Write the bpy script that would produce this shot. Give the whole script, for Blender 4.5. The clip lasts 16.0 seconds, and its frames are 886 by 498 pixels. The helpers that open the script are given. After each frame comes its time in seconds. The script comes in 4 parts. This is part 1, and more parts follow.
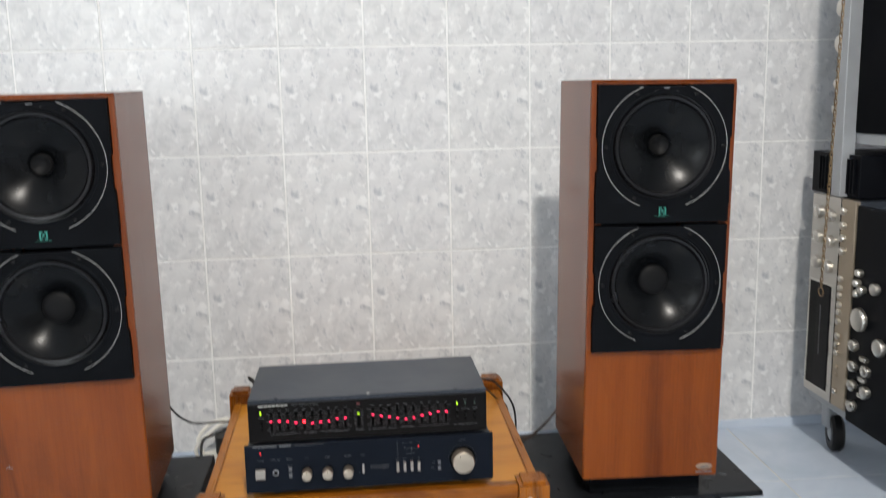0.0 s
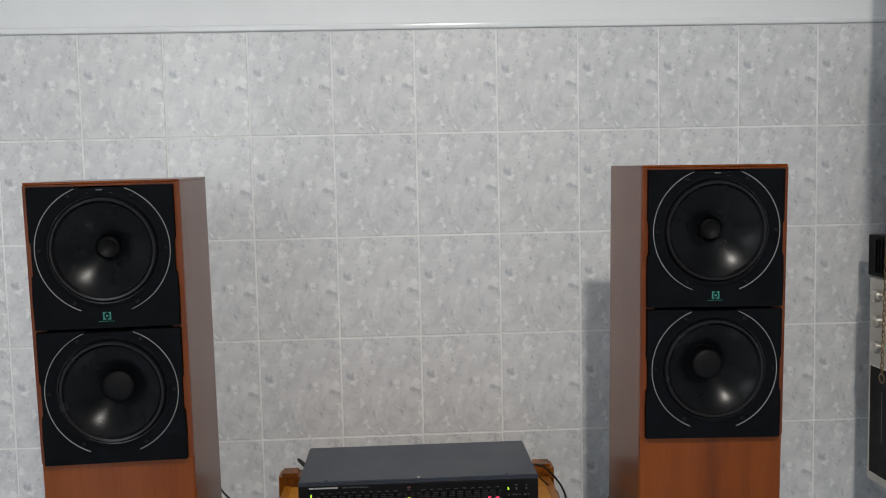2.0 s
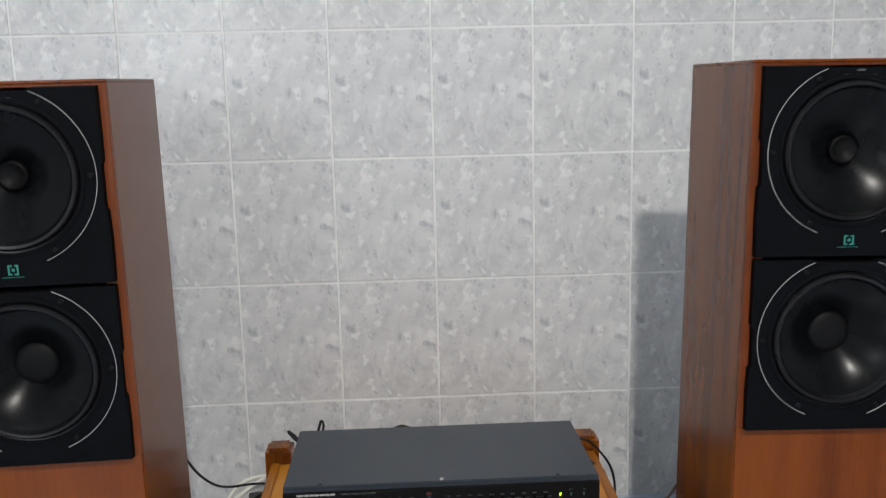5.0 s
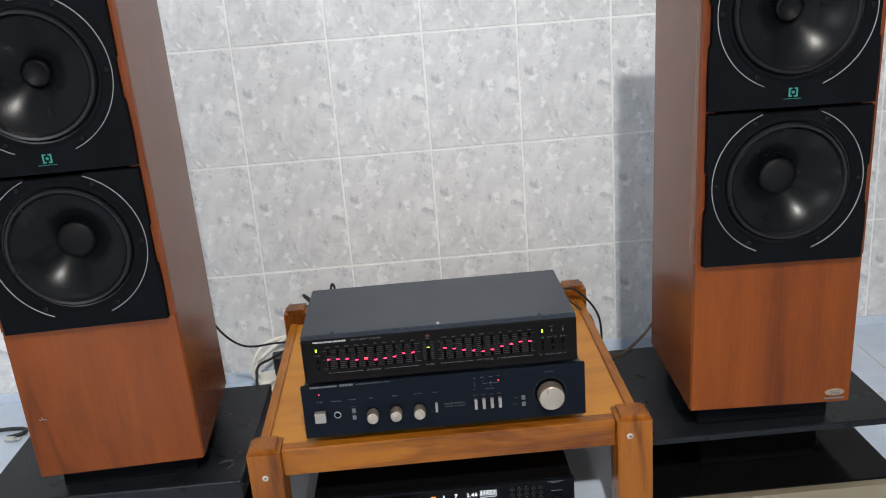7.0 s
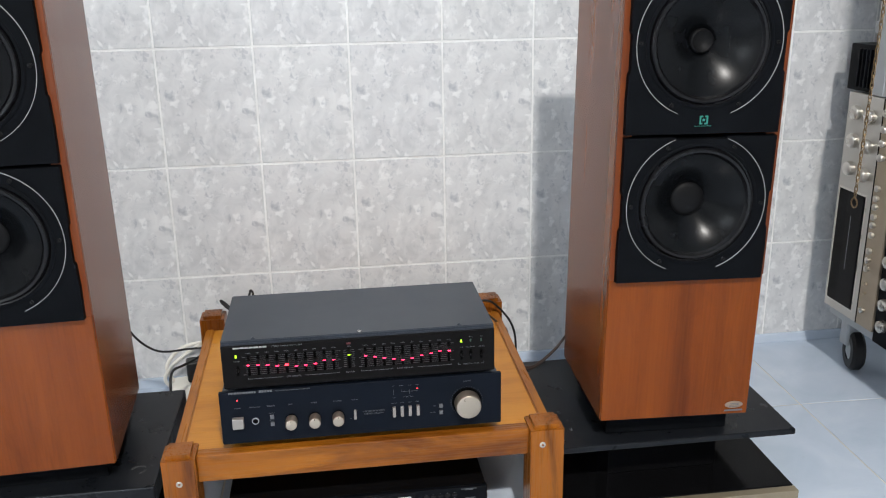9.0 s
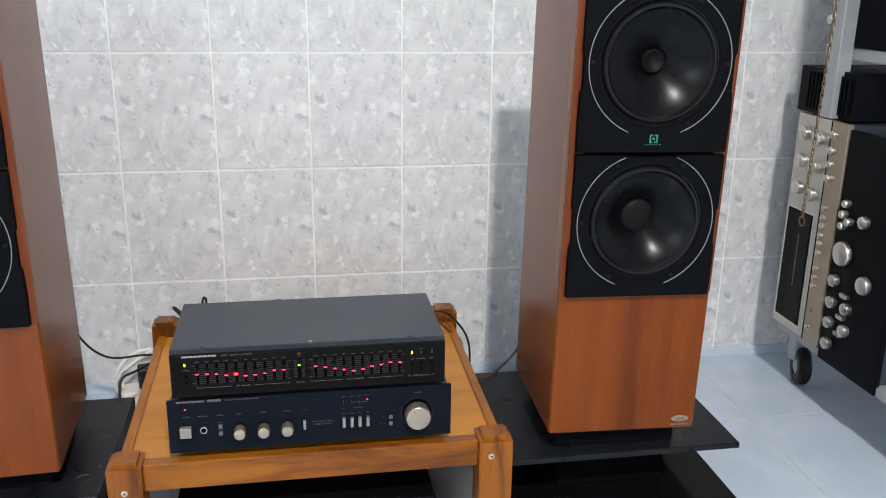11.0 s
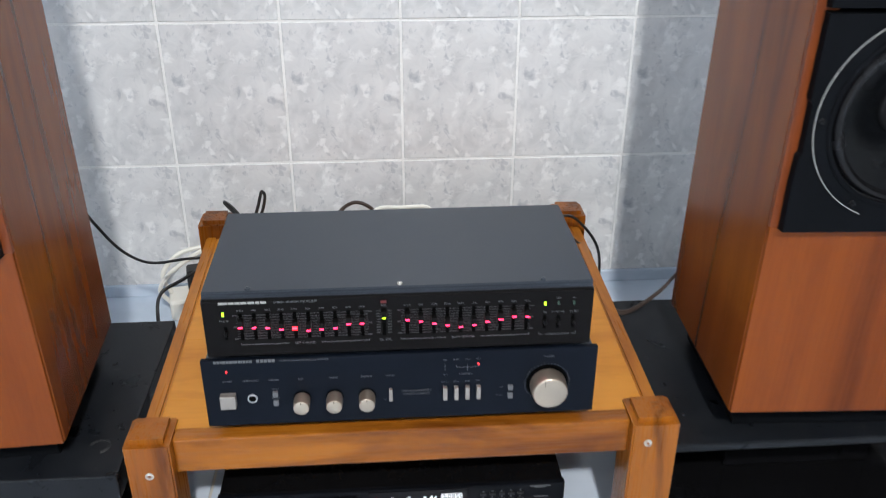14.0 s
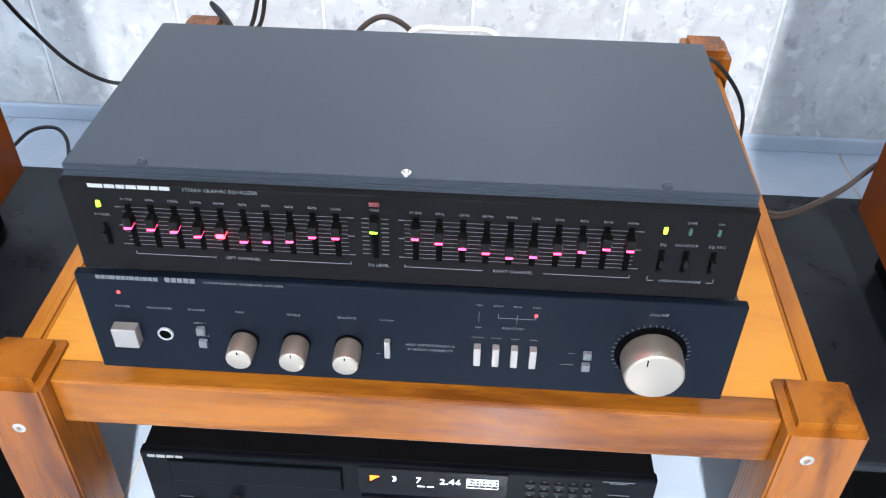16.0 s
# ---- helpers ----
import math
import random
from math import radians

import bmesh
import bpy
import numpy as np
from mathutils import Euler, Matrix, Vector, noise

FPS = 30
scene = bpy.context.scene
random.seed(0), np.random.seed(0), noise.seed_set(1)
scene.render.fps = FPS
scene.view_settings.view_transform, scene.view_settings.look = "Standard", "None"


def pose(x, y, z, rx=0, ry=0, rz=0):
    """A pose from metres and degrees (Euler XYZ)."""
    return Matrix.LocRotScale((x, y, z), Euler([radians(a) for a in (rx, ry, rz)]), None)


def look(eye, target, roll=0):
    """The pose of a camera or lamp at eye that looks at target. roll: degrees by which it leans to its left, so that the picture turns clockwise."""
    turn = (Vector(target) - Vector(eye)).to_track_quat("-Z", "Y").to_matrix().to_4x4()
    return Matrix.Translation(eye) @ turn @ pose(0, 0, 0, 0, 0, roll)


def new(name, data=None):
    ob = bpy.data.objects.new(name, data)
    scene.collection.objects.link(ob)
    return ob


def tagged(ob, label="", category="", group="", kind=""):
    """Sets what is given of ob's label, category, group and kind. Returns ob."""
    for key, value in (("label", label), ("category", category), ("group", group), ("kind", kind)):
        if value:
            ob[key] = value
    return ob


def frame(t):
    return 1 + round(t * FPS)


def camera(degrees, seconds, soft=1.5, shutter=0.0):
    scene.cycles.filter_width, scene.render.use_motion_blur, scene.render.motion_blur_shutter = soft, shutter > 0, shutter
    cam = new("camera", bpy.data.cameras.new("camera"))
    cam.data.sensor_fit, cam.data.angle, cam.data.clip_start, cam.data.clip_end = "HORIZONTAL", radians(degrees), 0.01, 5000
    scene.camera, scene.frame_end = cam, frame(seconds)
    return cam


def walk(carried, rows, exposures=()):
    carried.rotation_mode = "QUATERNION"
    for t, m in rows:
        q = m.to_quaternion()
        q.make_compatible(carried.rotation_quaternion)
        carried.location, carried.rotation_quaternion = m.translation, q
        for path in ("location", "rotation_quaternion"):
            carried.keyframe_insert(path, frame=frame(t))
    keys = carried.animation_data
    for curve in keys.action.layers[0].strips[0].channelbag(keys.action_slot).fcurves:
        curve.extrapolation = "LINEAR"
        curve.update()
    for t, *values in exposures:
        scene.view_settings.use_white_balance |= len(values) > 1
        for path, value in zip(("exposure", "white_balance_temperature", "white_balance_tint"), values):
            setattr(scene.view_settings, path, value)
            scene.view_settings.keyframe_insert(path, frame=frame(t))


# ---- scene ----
cam = camera(54.0, 16.0, soft=1.1, shutter=0.4)
PATH = [
    (0, (-0.001, 0.065, 0.901), (0.193, 2.025, 0.553), -1.2),
    (0.1, (0.006, 0.072, 0.904), (0.184, 2.039, 0.593), -1.6),
    (0.3, (0.003, 0.051, 0.91), (0.162, 2.026, 0.636), -1.5),
    (0.5, (-0.004, 0.047, 0.914), (0.147, 2.026, 0.666), -1.7),
    (1, (-0.018, 0.049, 0.902), (0.103, 2.034, 0.689), -1.7),
    (1.5, (-0.008, 0.048, 0.908), (0.093, 2.037, 0.724), -1.5),
    (2, (-0.012, 0.05, 0.904), (0.082, 2.041, 0.746), -1.3),
    (2.5, (-0.009, 0.051, 0.906), (0.081, 2.043, 0.748), -1.4),
    (3, (-0.004, 0.047, 0.908), (0.082, 2.039, 0.748), -1.4),
    (3.2, (-0.004, 0.046, 0.909), (0.085, 2.038, 0.748), -1.5),
    (5.3, (-0.048, 0.478, 0.883), (0.036, 2.432, 0.465), -1.3),
    (5.5, (-0.067, 0.465, 0.91), (-0.009, 2.412, 0.454), -1.2),
    (5.6, (-0.067, 0.447, 0.916), (-0.031, 2.396, 0.467), -1.1),
    (6, (-0.045, 0.408, 0.921), (-0.024, 2.351, 0.446), -0.9),
    (6.5, (-0.015, 0.343, 0.892), (0.02, 2.254, 0.303), -4.6),
    (7, (-0.005, 0.318, 0.901), (0.039, 2.219, 0.281), -4.6),
    (7.5, (-0.006, 0.319, 0.911), (0.064, 2.213, 0.273), -3.4),
    (8, (-0.005, 0.306, 0.905), (0.151, 2.197, 0.271), -1.9),
    (8.5, (-0.027, 0.303, 0.903), (0.201, 2.19, 0.282), -1.1),
    (9, (-0.024, 0.295, 0.908), (0.223, 2.185, 0.304), -1.0),
    (9.2, (-0.024, 0.29, 0.906), (0.233, 2.182, 0.311), -0.9),
    (9.5, (-0.02, 0.278, 0.913), (0.245, 2.171, 0.322), -0.8),
    (9.7, (-0.016, 0.278, 0.929), (0.265, 2.167, 0.333), -0.7),
    (11.8, (-0.002, 0.318, 0.887), (0.332, 2.2, 0.298), 1.1),
    (12, (0.002, 0.334, 0.869), (0.33, 2.209, 0.253), 1.1),
    (12.5, (0.033, 0.431, 0.814), (0.329, 2.248, 0.032), 1.5),
    (13, (0.044, 0.555, 0.778), (0.236, 2.319, -0.145), 0.6),
    (13.5, (0.008, 0.618, 0.841), (0.172, 2.394, -0.065), 0.5),
    (14, (-0.008, 0.728, 0.846), (0.125, 2.499, -0.072), 0.2),
    (14.5, (0.016, 0.876, 0.803), (0.119, 2.604, -0.2), 2.6),
    (15, (0.047, 0.927, 0.794), (0.031, 2.602, -0.3), 1.5),
    (15.5, (0.049, 1.046, 0.724), (-0.02, 2.626, -0.499), 1.1),
    (16, (0.051, 1.108, 0.681), (-0.027, 2.654, -0.585), 1.0),
]
walk(cam, [(t, look(eye, target, roll)) for t, eye, target, roll in PATH],
     [(0.0, -0.05, 6750, 10), (0.5, -0.62, 6750, 10), (1.5, -0.72, 6750, 10), (3.2, -0.73, 6750, 10), (5.3, -0.42, 6600, 10), (6.5, -0.14, 6550, 10), (9.0, 0.05, 6500, 10),
      (12.0, 0.02, 6500, 10), (13.0, 0.03, 6500, 10), (14.5, 0.34, 6100, 10), (15.3, 0.64, 5900, 10), (16.0, 1.08, 5850, 10)])

# ---- world, lamps, exposure ----
world = bpy.data.worlds.new("world")
scene.world = world
world.use_nodes = True
sky = world.node_tree.nodes.new("ShaderNodeTexSky")
sky.sky_type, sky.sun_disc = "NISHITA", False
sky.sun_elevation, sky.sun_rotation = radians(40), radians(150)
world.node_tree.links.new(sky.outputs[0], world.node_tree.nodes["Background"].inputs[0])
world.node_tree.nodes["Background"].inputs[1].default_value = 0.1


def area_lamp(name, at, target, size, size_y, watts, colour, shape="RECTANGLE"):
    data = bpy.data.lights.new(name, "AREA")
    data.shape, data.size, data.size_y, data.energy, data.color = shape, size, size_y, watts, colour
    ob = new(name, data)
    ob.matrix_world = look(at, target)
    return ob


LAMP = (0.21, -0.53, 2.42)
area_lamp("ceiling_lamp_light", (LAMP[0], LAMP[1], LAMP[2] - 0.05), (LAMP[0] - 0.10, LAMP[1] + 0.40, 0.0), 0.15, 0.15, 90, (1.0, 0.972, 0.925), "DISK")
# added fill from the rear left, with no known source there
area_lamp("window_light", (-1.55, -2.36, 1.45), (-1.1, 0.0, 1.2), 0.8, 1.2, 20, (0.88, 0.95, 1.0))

# ---- materials ----


def nodes_of(name):
    mat = bpy.data.materials.new(name)
    mat.use_nodes = True
    tree = mat.node_tree
    return mat, tree, tree.nodes["Principled BSDF"]


def link(tree, a, b):
    tree.links.new(a, b)


def tex_noise(tree, vec, scale, detail=4, rough=0.55, distort=0.0):
    n = tree.nodes.new("ShaderNodeTexNoise")
    n.inputs["Scale"].default_value, n.inputs["Detail"].default_value = scale, detail
    n.inputs["Roughness"].default_value, n.inputs["Distortion"].default_value = rough, distort
    if vec is not None:
        link(tree, vec, n.inputs["Vector"])
    return n.outputs["Fac"]


def ramp(tree, fac, stops):
    n = tree.nodes.new("ShaderNodeValToRGB")
    while len(n.color_ramp.elements) < len(stops):
        n.color_ramp.elements.new(0.5)
    for e, (p, c) in zip(n.color_ramp.elements, stops):
        e.position, e.color = p, (*c, 1) if len(c) == 3 else c
    link(tree, fac, n.inputs[0])
    return n.outputs[0]


def grey(v):
    return (v, v, v)


def mix(tree, fac, a, b, kind="MIX"):
    n = tree.nodes.new("ShaderNodeMix")
    n.data_type, n.blend_type = "RGBA", kind
    for sock, val in ((n.inputs[0], fac), (n.inputs[6], a), (n.inputs[7], b)):
        if isinstance(val, (int, float)):
            sock.default_value = val
        elif isinstance(val, tuple):
            sock.default_value = (*val, 1)
        else:
            link(tree, val, sock)
    return n.outputs[2]


def object_coords(tree, scale=(1, 1, 1), shift_random=0.0):
    tc = tree.nodes.new("ShaderNodeTexCoord")
    mp = tree.nodes.new("ShaderNodeMapping")
    mp.inputs["Scale"].default_value = scale
    link(tree, tc.outputs["Object"], mp.inputs["Vector"])
    if shift_random:
        info = tree.nodes.new("ShaderNodeObjectInfo")
        mul = tree.nodes.new("ShaderNodeMath")
        mul.operation = "MULTIPLY"
        mul.inputs[1].default_value = shift_random
        link(tree, info.outputs["Random"], mul.inputs[0])
        comb = tree.nodes.new("ShaderNodeCombineXYZ")
        for i in range(3):
            link(tree, mul.outputs[0], comb.inputs[i])
        link(tree, comb.outputs[0], mp.inputs["Location"])
    return mp.outputs[0]


def bump(tree, bsdf, height, strength, distance=0.001):
    n = tree.nodes.new("ShaderNodeBump")
    n.inputs["Strength"].default_value, n.inputs["Distance"].default_value = strength, distance
    link(tree, height, n.inputs["Height"])
    link(tree, n.outputs[0], bsdf.inputs["Normal"])


def random_value(tree, low, high):
    info = tree.nodes.new("ShaderNodeObjectInfo")
    mr = tree.nodes.new("ShaderNodeMapRange")
    mr.inputs[3].default_value, mr.inputs[4].default_value = low, high
    link(tree, info.outputs["Random"], mr.inputs[0])
    return mr.outputs[0]


def plain(name, colour, rough=0.5, metal=0.0, vary=0.12, grain=60.0, bumps=0.05, coat=0.0, gloss=0.5):
    """A painted, moulded or metal surface with fine grain and slight blotches."""
    mat, tree, b = nodes_of(name)
    vec = object_coords(tree)
    fine, broad = tex_noise(tree, vec, grain * 8, 3), tex_noise(tree, vec, grain * 0.3, 4)
    dark = tuple(c * (1 - vary) for c in colour)
    light = tuple(min(1, c * (1 + vary)) for c in colour)
    col = ramp(tree, broad, [(0.3, dark), (0.7, light)])
    link(tree, mix(tree, 0.25, col, ramp(tree, fine, [(0.35, dark), (0.65, light)])), b.inputs["Base Color"])
    link(tree, ramp(tree, broad, [(0.25, grey(max(0.02, rough * 0.85))), (0.75, grey(min(1, rough * 1.2)))]), b.inputs["Roughness"])
    b.inputs["Metallic"].default_value = metal
    b.inputs["Specular IOR Level"].default_value = gloss
    b.inputs["Coat Weight"].default_value = coat
    if bumps:
        bump(tree, b, fine, bumps, 0.0004)
    return mat


def glow(name, colour, strength):
    mat, tree, b = nodes_of(name)
    b.inputs["Base Color"].default_value = (*colour, 1)
    b.inputs["Emission Color"].default_value = (*colour, 1)
    b.inputs["Emission Strength"].default_value = strength
    b.inputs["Roughness"].default_value = 0.3
    return mat


def wood(name, light, mid, dark, along, rough=0.35, figure=5.0, coat=0.3, contrast=0.6, pores_mix=0.22, lines=8.0, stains=0.6):
    """Veneer or solid wood: flame-like growth lines drawn out along one axis, patches and fine pores."""
    mat, tree, b = nodes_of(name)
    k = "xyz".index(along)
    sc = [figure] * 3
    sc[k] = figure * 0.045
    broad = tex_noise(tree, object_coords(tree, tuple(sc), 11.0), 1.0, 2, 0.45, 0.25)
    mul = tree.nodes.new("ShaderNodeMath")
    mul.operation, mul.inputs[1].default_value = "MULTIPLY", lines
    link(tree, broad, mul.inputs[0])
    fr = tree.nodes.new("ShaderNodeMath")
    fr.operation = "FRACT"
    link(tree, mul.outputs[0], fr.inputs[0])
    grow = ramp(tree, fr.outputs[0], [(0.0, dark), (0.10, mid), (0.55, light), (0.88, mid), (1.0, dark)])
    sc2 = [300.0] * 3
    sc2[k] = 8.0
    pores = tex_noise(tree, object_coords(tree, tuple(sc2), 11.0), 1.0, 3, 0.6)
    sc3 = [9.0] * 3
    sc3[k] = 2.0
    patch = tex_noise(tree, object_coords(tree, tuple(sc3), 11.0), 1.0, 4, 0.6)
    col = mix(tree, contrast, ramp(tree, patch, [(0.3, mid), (0.65, light)]), grow)
    col = mix(tree, pores_mix, col, ramp(tree, pores, [(0.35, dark), (0.6, light)]))
    stain = tex_noise(tree, object_coords(tree, tuple(x * 2.3 for x in sc3), 17.0), 1.0, 5, 0.65, 0.5)
    col = mix(tree, ramp(tree, stain, [(0.34, grey(stains)), (0.52, grey(0))]), col, dark)
    link(tree, col, b.inputs["Base Color"])
    link(tree, ramp(tree, pores, [(0.3, grey(rough * 1.25)), (0.7, grey(rough * 0.85))]), b.inputs["Roughness"])
    b.inputs["Specular IOR Level"].default_value = 0.28
    b.inputs["Coat Weight"].default_value = coat * 0.4
    b.inputs["Coat Roughness"].default_value = 0.28
    bump(tree, b, pores, 0.04, 0.0004)
    return mat


def wall_tile_material():
    mat, tree, b = nodes_of("mottled_grey_glazed_tile")
    vec = object_coords(tree)
    cloud = tex_noise(tree, vec, 24, 5, 0.6, 0.6)
    blot = tex_noise(tree, object_coords(tree, (1.25, 1, 0.85)), 55, 4, 0.6, 1.2)
    white = tex_noise(tree, vec, 38, 3, 0.5, 0.4)
    speck = tex_noise(tree, object_coords(tree, (1, 1, 0.75)), 70, 3, 0.55, 0.5)
    col = ramp(tree, cloud, [(0.30, (0.58, 0.585, 0.59)), (0.50, (0.69, 0.69, 0.69)), (0.72, (0.77, 0.77, 0.765))])
    col = mix(tree, ramp(tree, white, [(0.56, grey(0)), (0.66, grey(0.75))]), col, (0.88, 0.88, 0.875))
    col = mix(tree, ramp(tree, blot, [(0.58, grey(0)), (0.69, grey(0.6))]), col, (0.47, 0.485, 0.515))
    col = mix(tree, ramp(tree, speck, [(0.60, grey(0)), (0.72, grey(0.5))]), col, (0.36, 0.38, 0.42))
    tint = mix(tree, 1.0, col, mix(tree, random_value(tree, 0.0, 1.0), (0.97, 0.97, 0.98), (1.0, 1.0, 1.0)), "MULTIPLY")
    link(tree, tint, b.inputs["Base Color"])
    b.inputs["Roughness"].default_value = 0.24
    bump(tree, b, tex_noise(tree, vec, 30, 2), 0.12, 0.001)
    return mat


def floor_tile_material():
    mat, tree, b = nodes_of("pale_blue_glazed_floor_tile")
    vec = object_coords(tree, (1, 1, 1), 9.0)
    cloud = tex_noise(tree, vec, 7, 5, 0.6, 0.8)
    dirt = tex_noise(tree, vec, 45, 4, 0.65)
    col = ramp(tree, cloud, [(0.3, (0.48, 0.56, 0.66)), (0.55, (0.54, 0.61, 0.71)), (0.75, (0.60, 0.66, 0.74))])
    col = mix(tree, ramp(tree, dirt, [(0.66, grey(0)), (0.78, grey(0.3))]), col, (0.40, 0.42, 0.45))
    link(tree, col, b.inputs["Base Color"])
    link(tree, ramp(tree, cloud, [(0.3, grey(0.10)), (0.7, grey(0.20))]), b.inputs["Roughness"])
    bump(tree, b, tex_noise(tree, vec, 14, 2), 0.1, 0.001)
    return mat


M_TILE = wall_tile_material()
M_FLOOR = floor_tile_material()
M_GROUT = plain("white_wall_grout", (0.83, 0.83, 0.82), 0.8, vary=0.1)
M_FGROUT = plain("beige_floor_grout", (0.55, 0.53, 0.49), 0.85, vary=0.15)
M_PAINT = plain("white_wall_paint", (0.80, 0.81, 0.82), 0.5, vary=0.03, grain=20)
M_TRIM = plain("glossy_white_trim", (0.82, 0.83, 0.84), 0.16, vary=0.03, bumps=0.0)
M_VENEER = wood("reddish_teak_veneer", (0.195, 0.046, 0.0045), (0.146, 0.031, 0.0032), (0.060, 0.011, 0.0016), "z", 0.21, 5.5, 0.2, 0.66, 0.12, 8.0, 0.30)
veneer_bsdf = M_VENEER.node_tree.nodes["Principled BSDF"]
veneer_bsdf.inputs["Specular IOR Level"].default_value = 0.19
veneer_bsdf.inputs["Coat Weight"].default_value = 0.06
veneer_bsdf.inputs["Coat Roughness"].default_value = 0.12
# edging colour lowered for the shadow the strips lie in
M_EDGE = wood("shaded_orange_teak_edging", (0.165, 0.038, 0.005), (0.132, 0.027, 0.004), (0.07, 0.013, 0.002), "z", 0.38, 14.0, 0.1)
# across and upright wood: shade on the table front put into colour, besides stains
M_PINE_X_SHADED = wood("shaded_honey_varnished_wood_across", (0.33, 0.112, 0.009), (0.225, 0.066, 0.005), (0.075, 0.016, 0.002), "x", 0.26, 9.0, 0.2, 0.55, 0.18, 5.0, 0.75)
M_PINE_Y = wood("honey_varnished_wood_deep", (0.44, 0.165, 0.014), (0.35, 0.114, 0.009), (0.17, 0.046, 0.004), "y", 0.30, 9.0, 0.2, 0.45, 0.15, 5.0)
M_PINE_Z_SHADED = wood("shaded_honey_varnished_wood_upright", (0.32, 0.104, 0.008), (0.21, 0.058, 0.0045), (0.052, 0.011, 0.0015), "z", 0.28, 9.0, 0.2, 0.60, 0.18, 5.0, 0.8)
M_PANEL = wood("light_plywood_panel", (0.58, 0.245, 0.026), (0.51, 0.200, 0.019), (0.37, 0.125, 0.010), "x", 0.32, 4.0, 0.2, 0.3, 0.10, 4.0)
M_BAFFLE = plain("matt_black_baffle", (0.0042, 0.0048, 0.006), 0.55, vary=0.2, gloss=0.03)
M_CONE = plain("black_polypropylene_cone", (0.0026, 0.0030, 0.0037), 0.25, vary=0.1, bumps=0.0, gloss=0.13)
M_RUBBER = plain("black_rubber", (0.007, 0.007, 0.0075), 0.42, vary=0.15, gloss=0.3)
M_ROLL = plain("glossy_rubber_roll", (0.005, 0.005, 0.006), 0.24, vary=0.1, bumps=0.0, gloss=0.30)
M_CAP = plain("matt_black_dust_cap", (0.0045, 0.0045, 0.005), 0.48, vary=0.1, bumps=0.0, gloss=0.12)
M_RING = plain("pale_grey_print", (0.30, 0.30, 0.29), 0.5, vary=0.05, bumps=0.0)
M_DIMPRINT = plain("dim_grey_print", (0.10, 0.105, 0.113), 0.5, vary=0.05, bumps=0.0)
M_FAINT = plain("faint_grey_print", (0.058, 0.058, 0.062), 0.5, vary=0.05, bumps=0.0)
M_BRONZE = plain("bronze_badge", (0.34, 0.25, 0.18), 0.35, 0.7, vary=0.1)
M_PEAKOFF = plain("unlit_red_lamp", (0.10, 0.012, 0.014), 0.3, bumps=0.0)
M_TEAL = plain("teal_print", (0.022, 0.21, 0.165), 0.5, vary=0.05, bumps=0.0)
M_CASE = plain("black_enamel_case", (0.032, 0.039, 0.051), 0.36, vary=0.10, grain=30, bumps=0.05, gloss=0.28)
M_FACE_EQ = plain("black_anodised_face", (0.0058, 0.0054, 0.0056), 0.40, vary=0.1, bumps=0.03, gloss=0.05)
M_FACE_AMP = plain("blue_black_anodised_face", (0.0040, 0.0060, 0.0108), 0.42, vary=0.1, bumps=0.03, gloss=0.08)
M_FACE_CD = plain("black_plastic_face", (0.0032, 0.0038, 0.0055), 0.36, vary=0.1, bumps=0.02, gloss=0.07)
M_GLOSS = plain("gloss_black_panel", (0.004, 0.004, 0.0045), 0.12, vary=0.1, bumps=0.01, gloss=0.08)
M_SMOKE = plain("smoked_display_window", (0.006, 0.006, 0.0075), 0.16, vary=0.05, bumps=0.0, gloss=0.1)
M_SLOT = plain("black_slot", (0.0015, 0.0015, 0.0016), 0.7, vary=0.1, bumps=0.0, gloss=0.02)
M_KNOB = plain("champagne_aluminium", (0.44, 0.375, 0.30), 0.36, 0.85, vary=0.06, grain=50)
M_BUTTON = plain("pale_silver_button", (0.33, 0.30, 0.27), 0.36, 0.6, vary=0.05)
M_STEEL = plain("bright_steel", (0.62, 0.59, 0.54), 0.28, 0.95, vary=0.08)
M_RACKSTEEL = plain("grey_painted_steel", (0.36, 0.375, 0.39), 0.4, 0.3, vary=0.08)
M_SILVER = plain("brushed_silver_face", (0.54, 0.515, 0.475), 0.38, 0.75, vary=0.06)
M_GOLDFACE = plain("champagne_side_face", (0.40, 0.33, 0.25), 0.40, 0.7, vary=0.1)


def dusty_black():
    """Black laminate dulled by patches of pale dust and a few scuffs."""
    mat, tree, b = nodes_of("dusty_black_laminate")
    vec = object_coords(tree)
    dust, spots = tex_noise(tree, vec, 14, 5, 0.65, 0.6), tex_noise(tree, vec, 42, 3, 0.5, 0.3)
    col = ramp(tree, dust, [(0.32, (0.006, 0.0072, 0.0095)), (0.75, (0.013, 0.0145, 0.017))])
    col = mix(tree, ramp(tree, spots, [(0.70, grey(0)), (0.80, grey(0.5))]), col, (0.035, 0.034, 0.033))
    link(tree, col, b.inputs["Base Color"])
    link(tree, ramp(tree, dust, [(0.3, grey(0.24)), (0.75, grey(0.42))]), b.inputs["Roughness"])
    b.inputs["Specular IOR Level"].default_value = 0.2
    bump(tree, b, spots, 0.05, 0.0004)
    return mat


M_STANDBLACK = dusty_black()
M_STANDFRONT = plain("champagne_laminate_edge", (0.27, 0.225, 0.155), 0.38, 0.45, vary=0.08, grain=30)
M_STANDGREY = plain("silver_laminate_edge", (0.48, 0.47, 0.44), 0.38, 0.45, vary=0.08, grain=30)
M_CABLE = plain("black_cable", (0.012, 0.012, 0.013), 0.45, vary=0.1, bumps=0.0)
M_BROWNCABLE = plain("brown_twin_cable", (0.046, 0.032, 0.026), 0.4, vary=0.15, bumps=0.0)
M_WHITEPLASTIC = plain("ivory_plastic", (0.80, 0.78, 0.71), 0.4, vary=0.05)
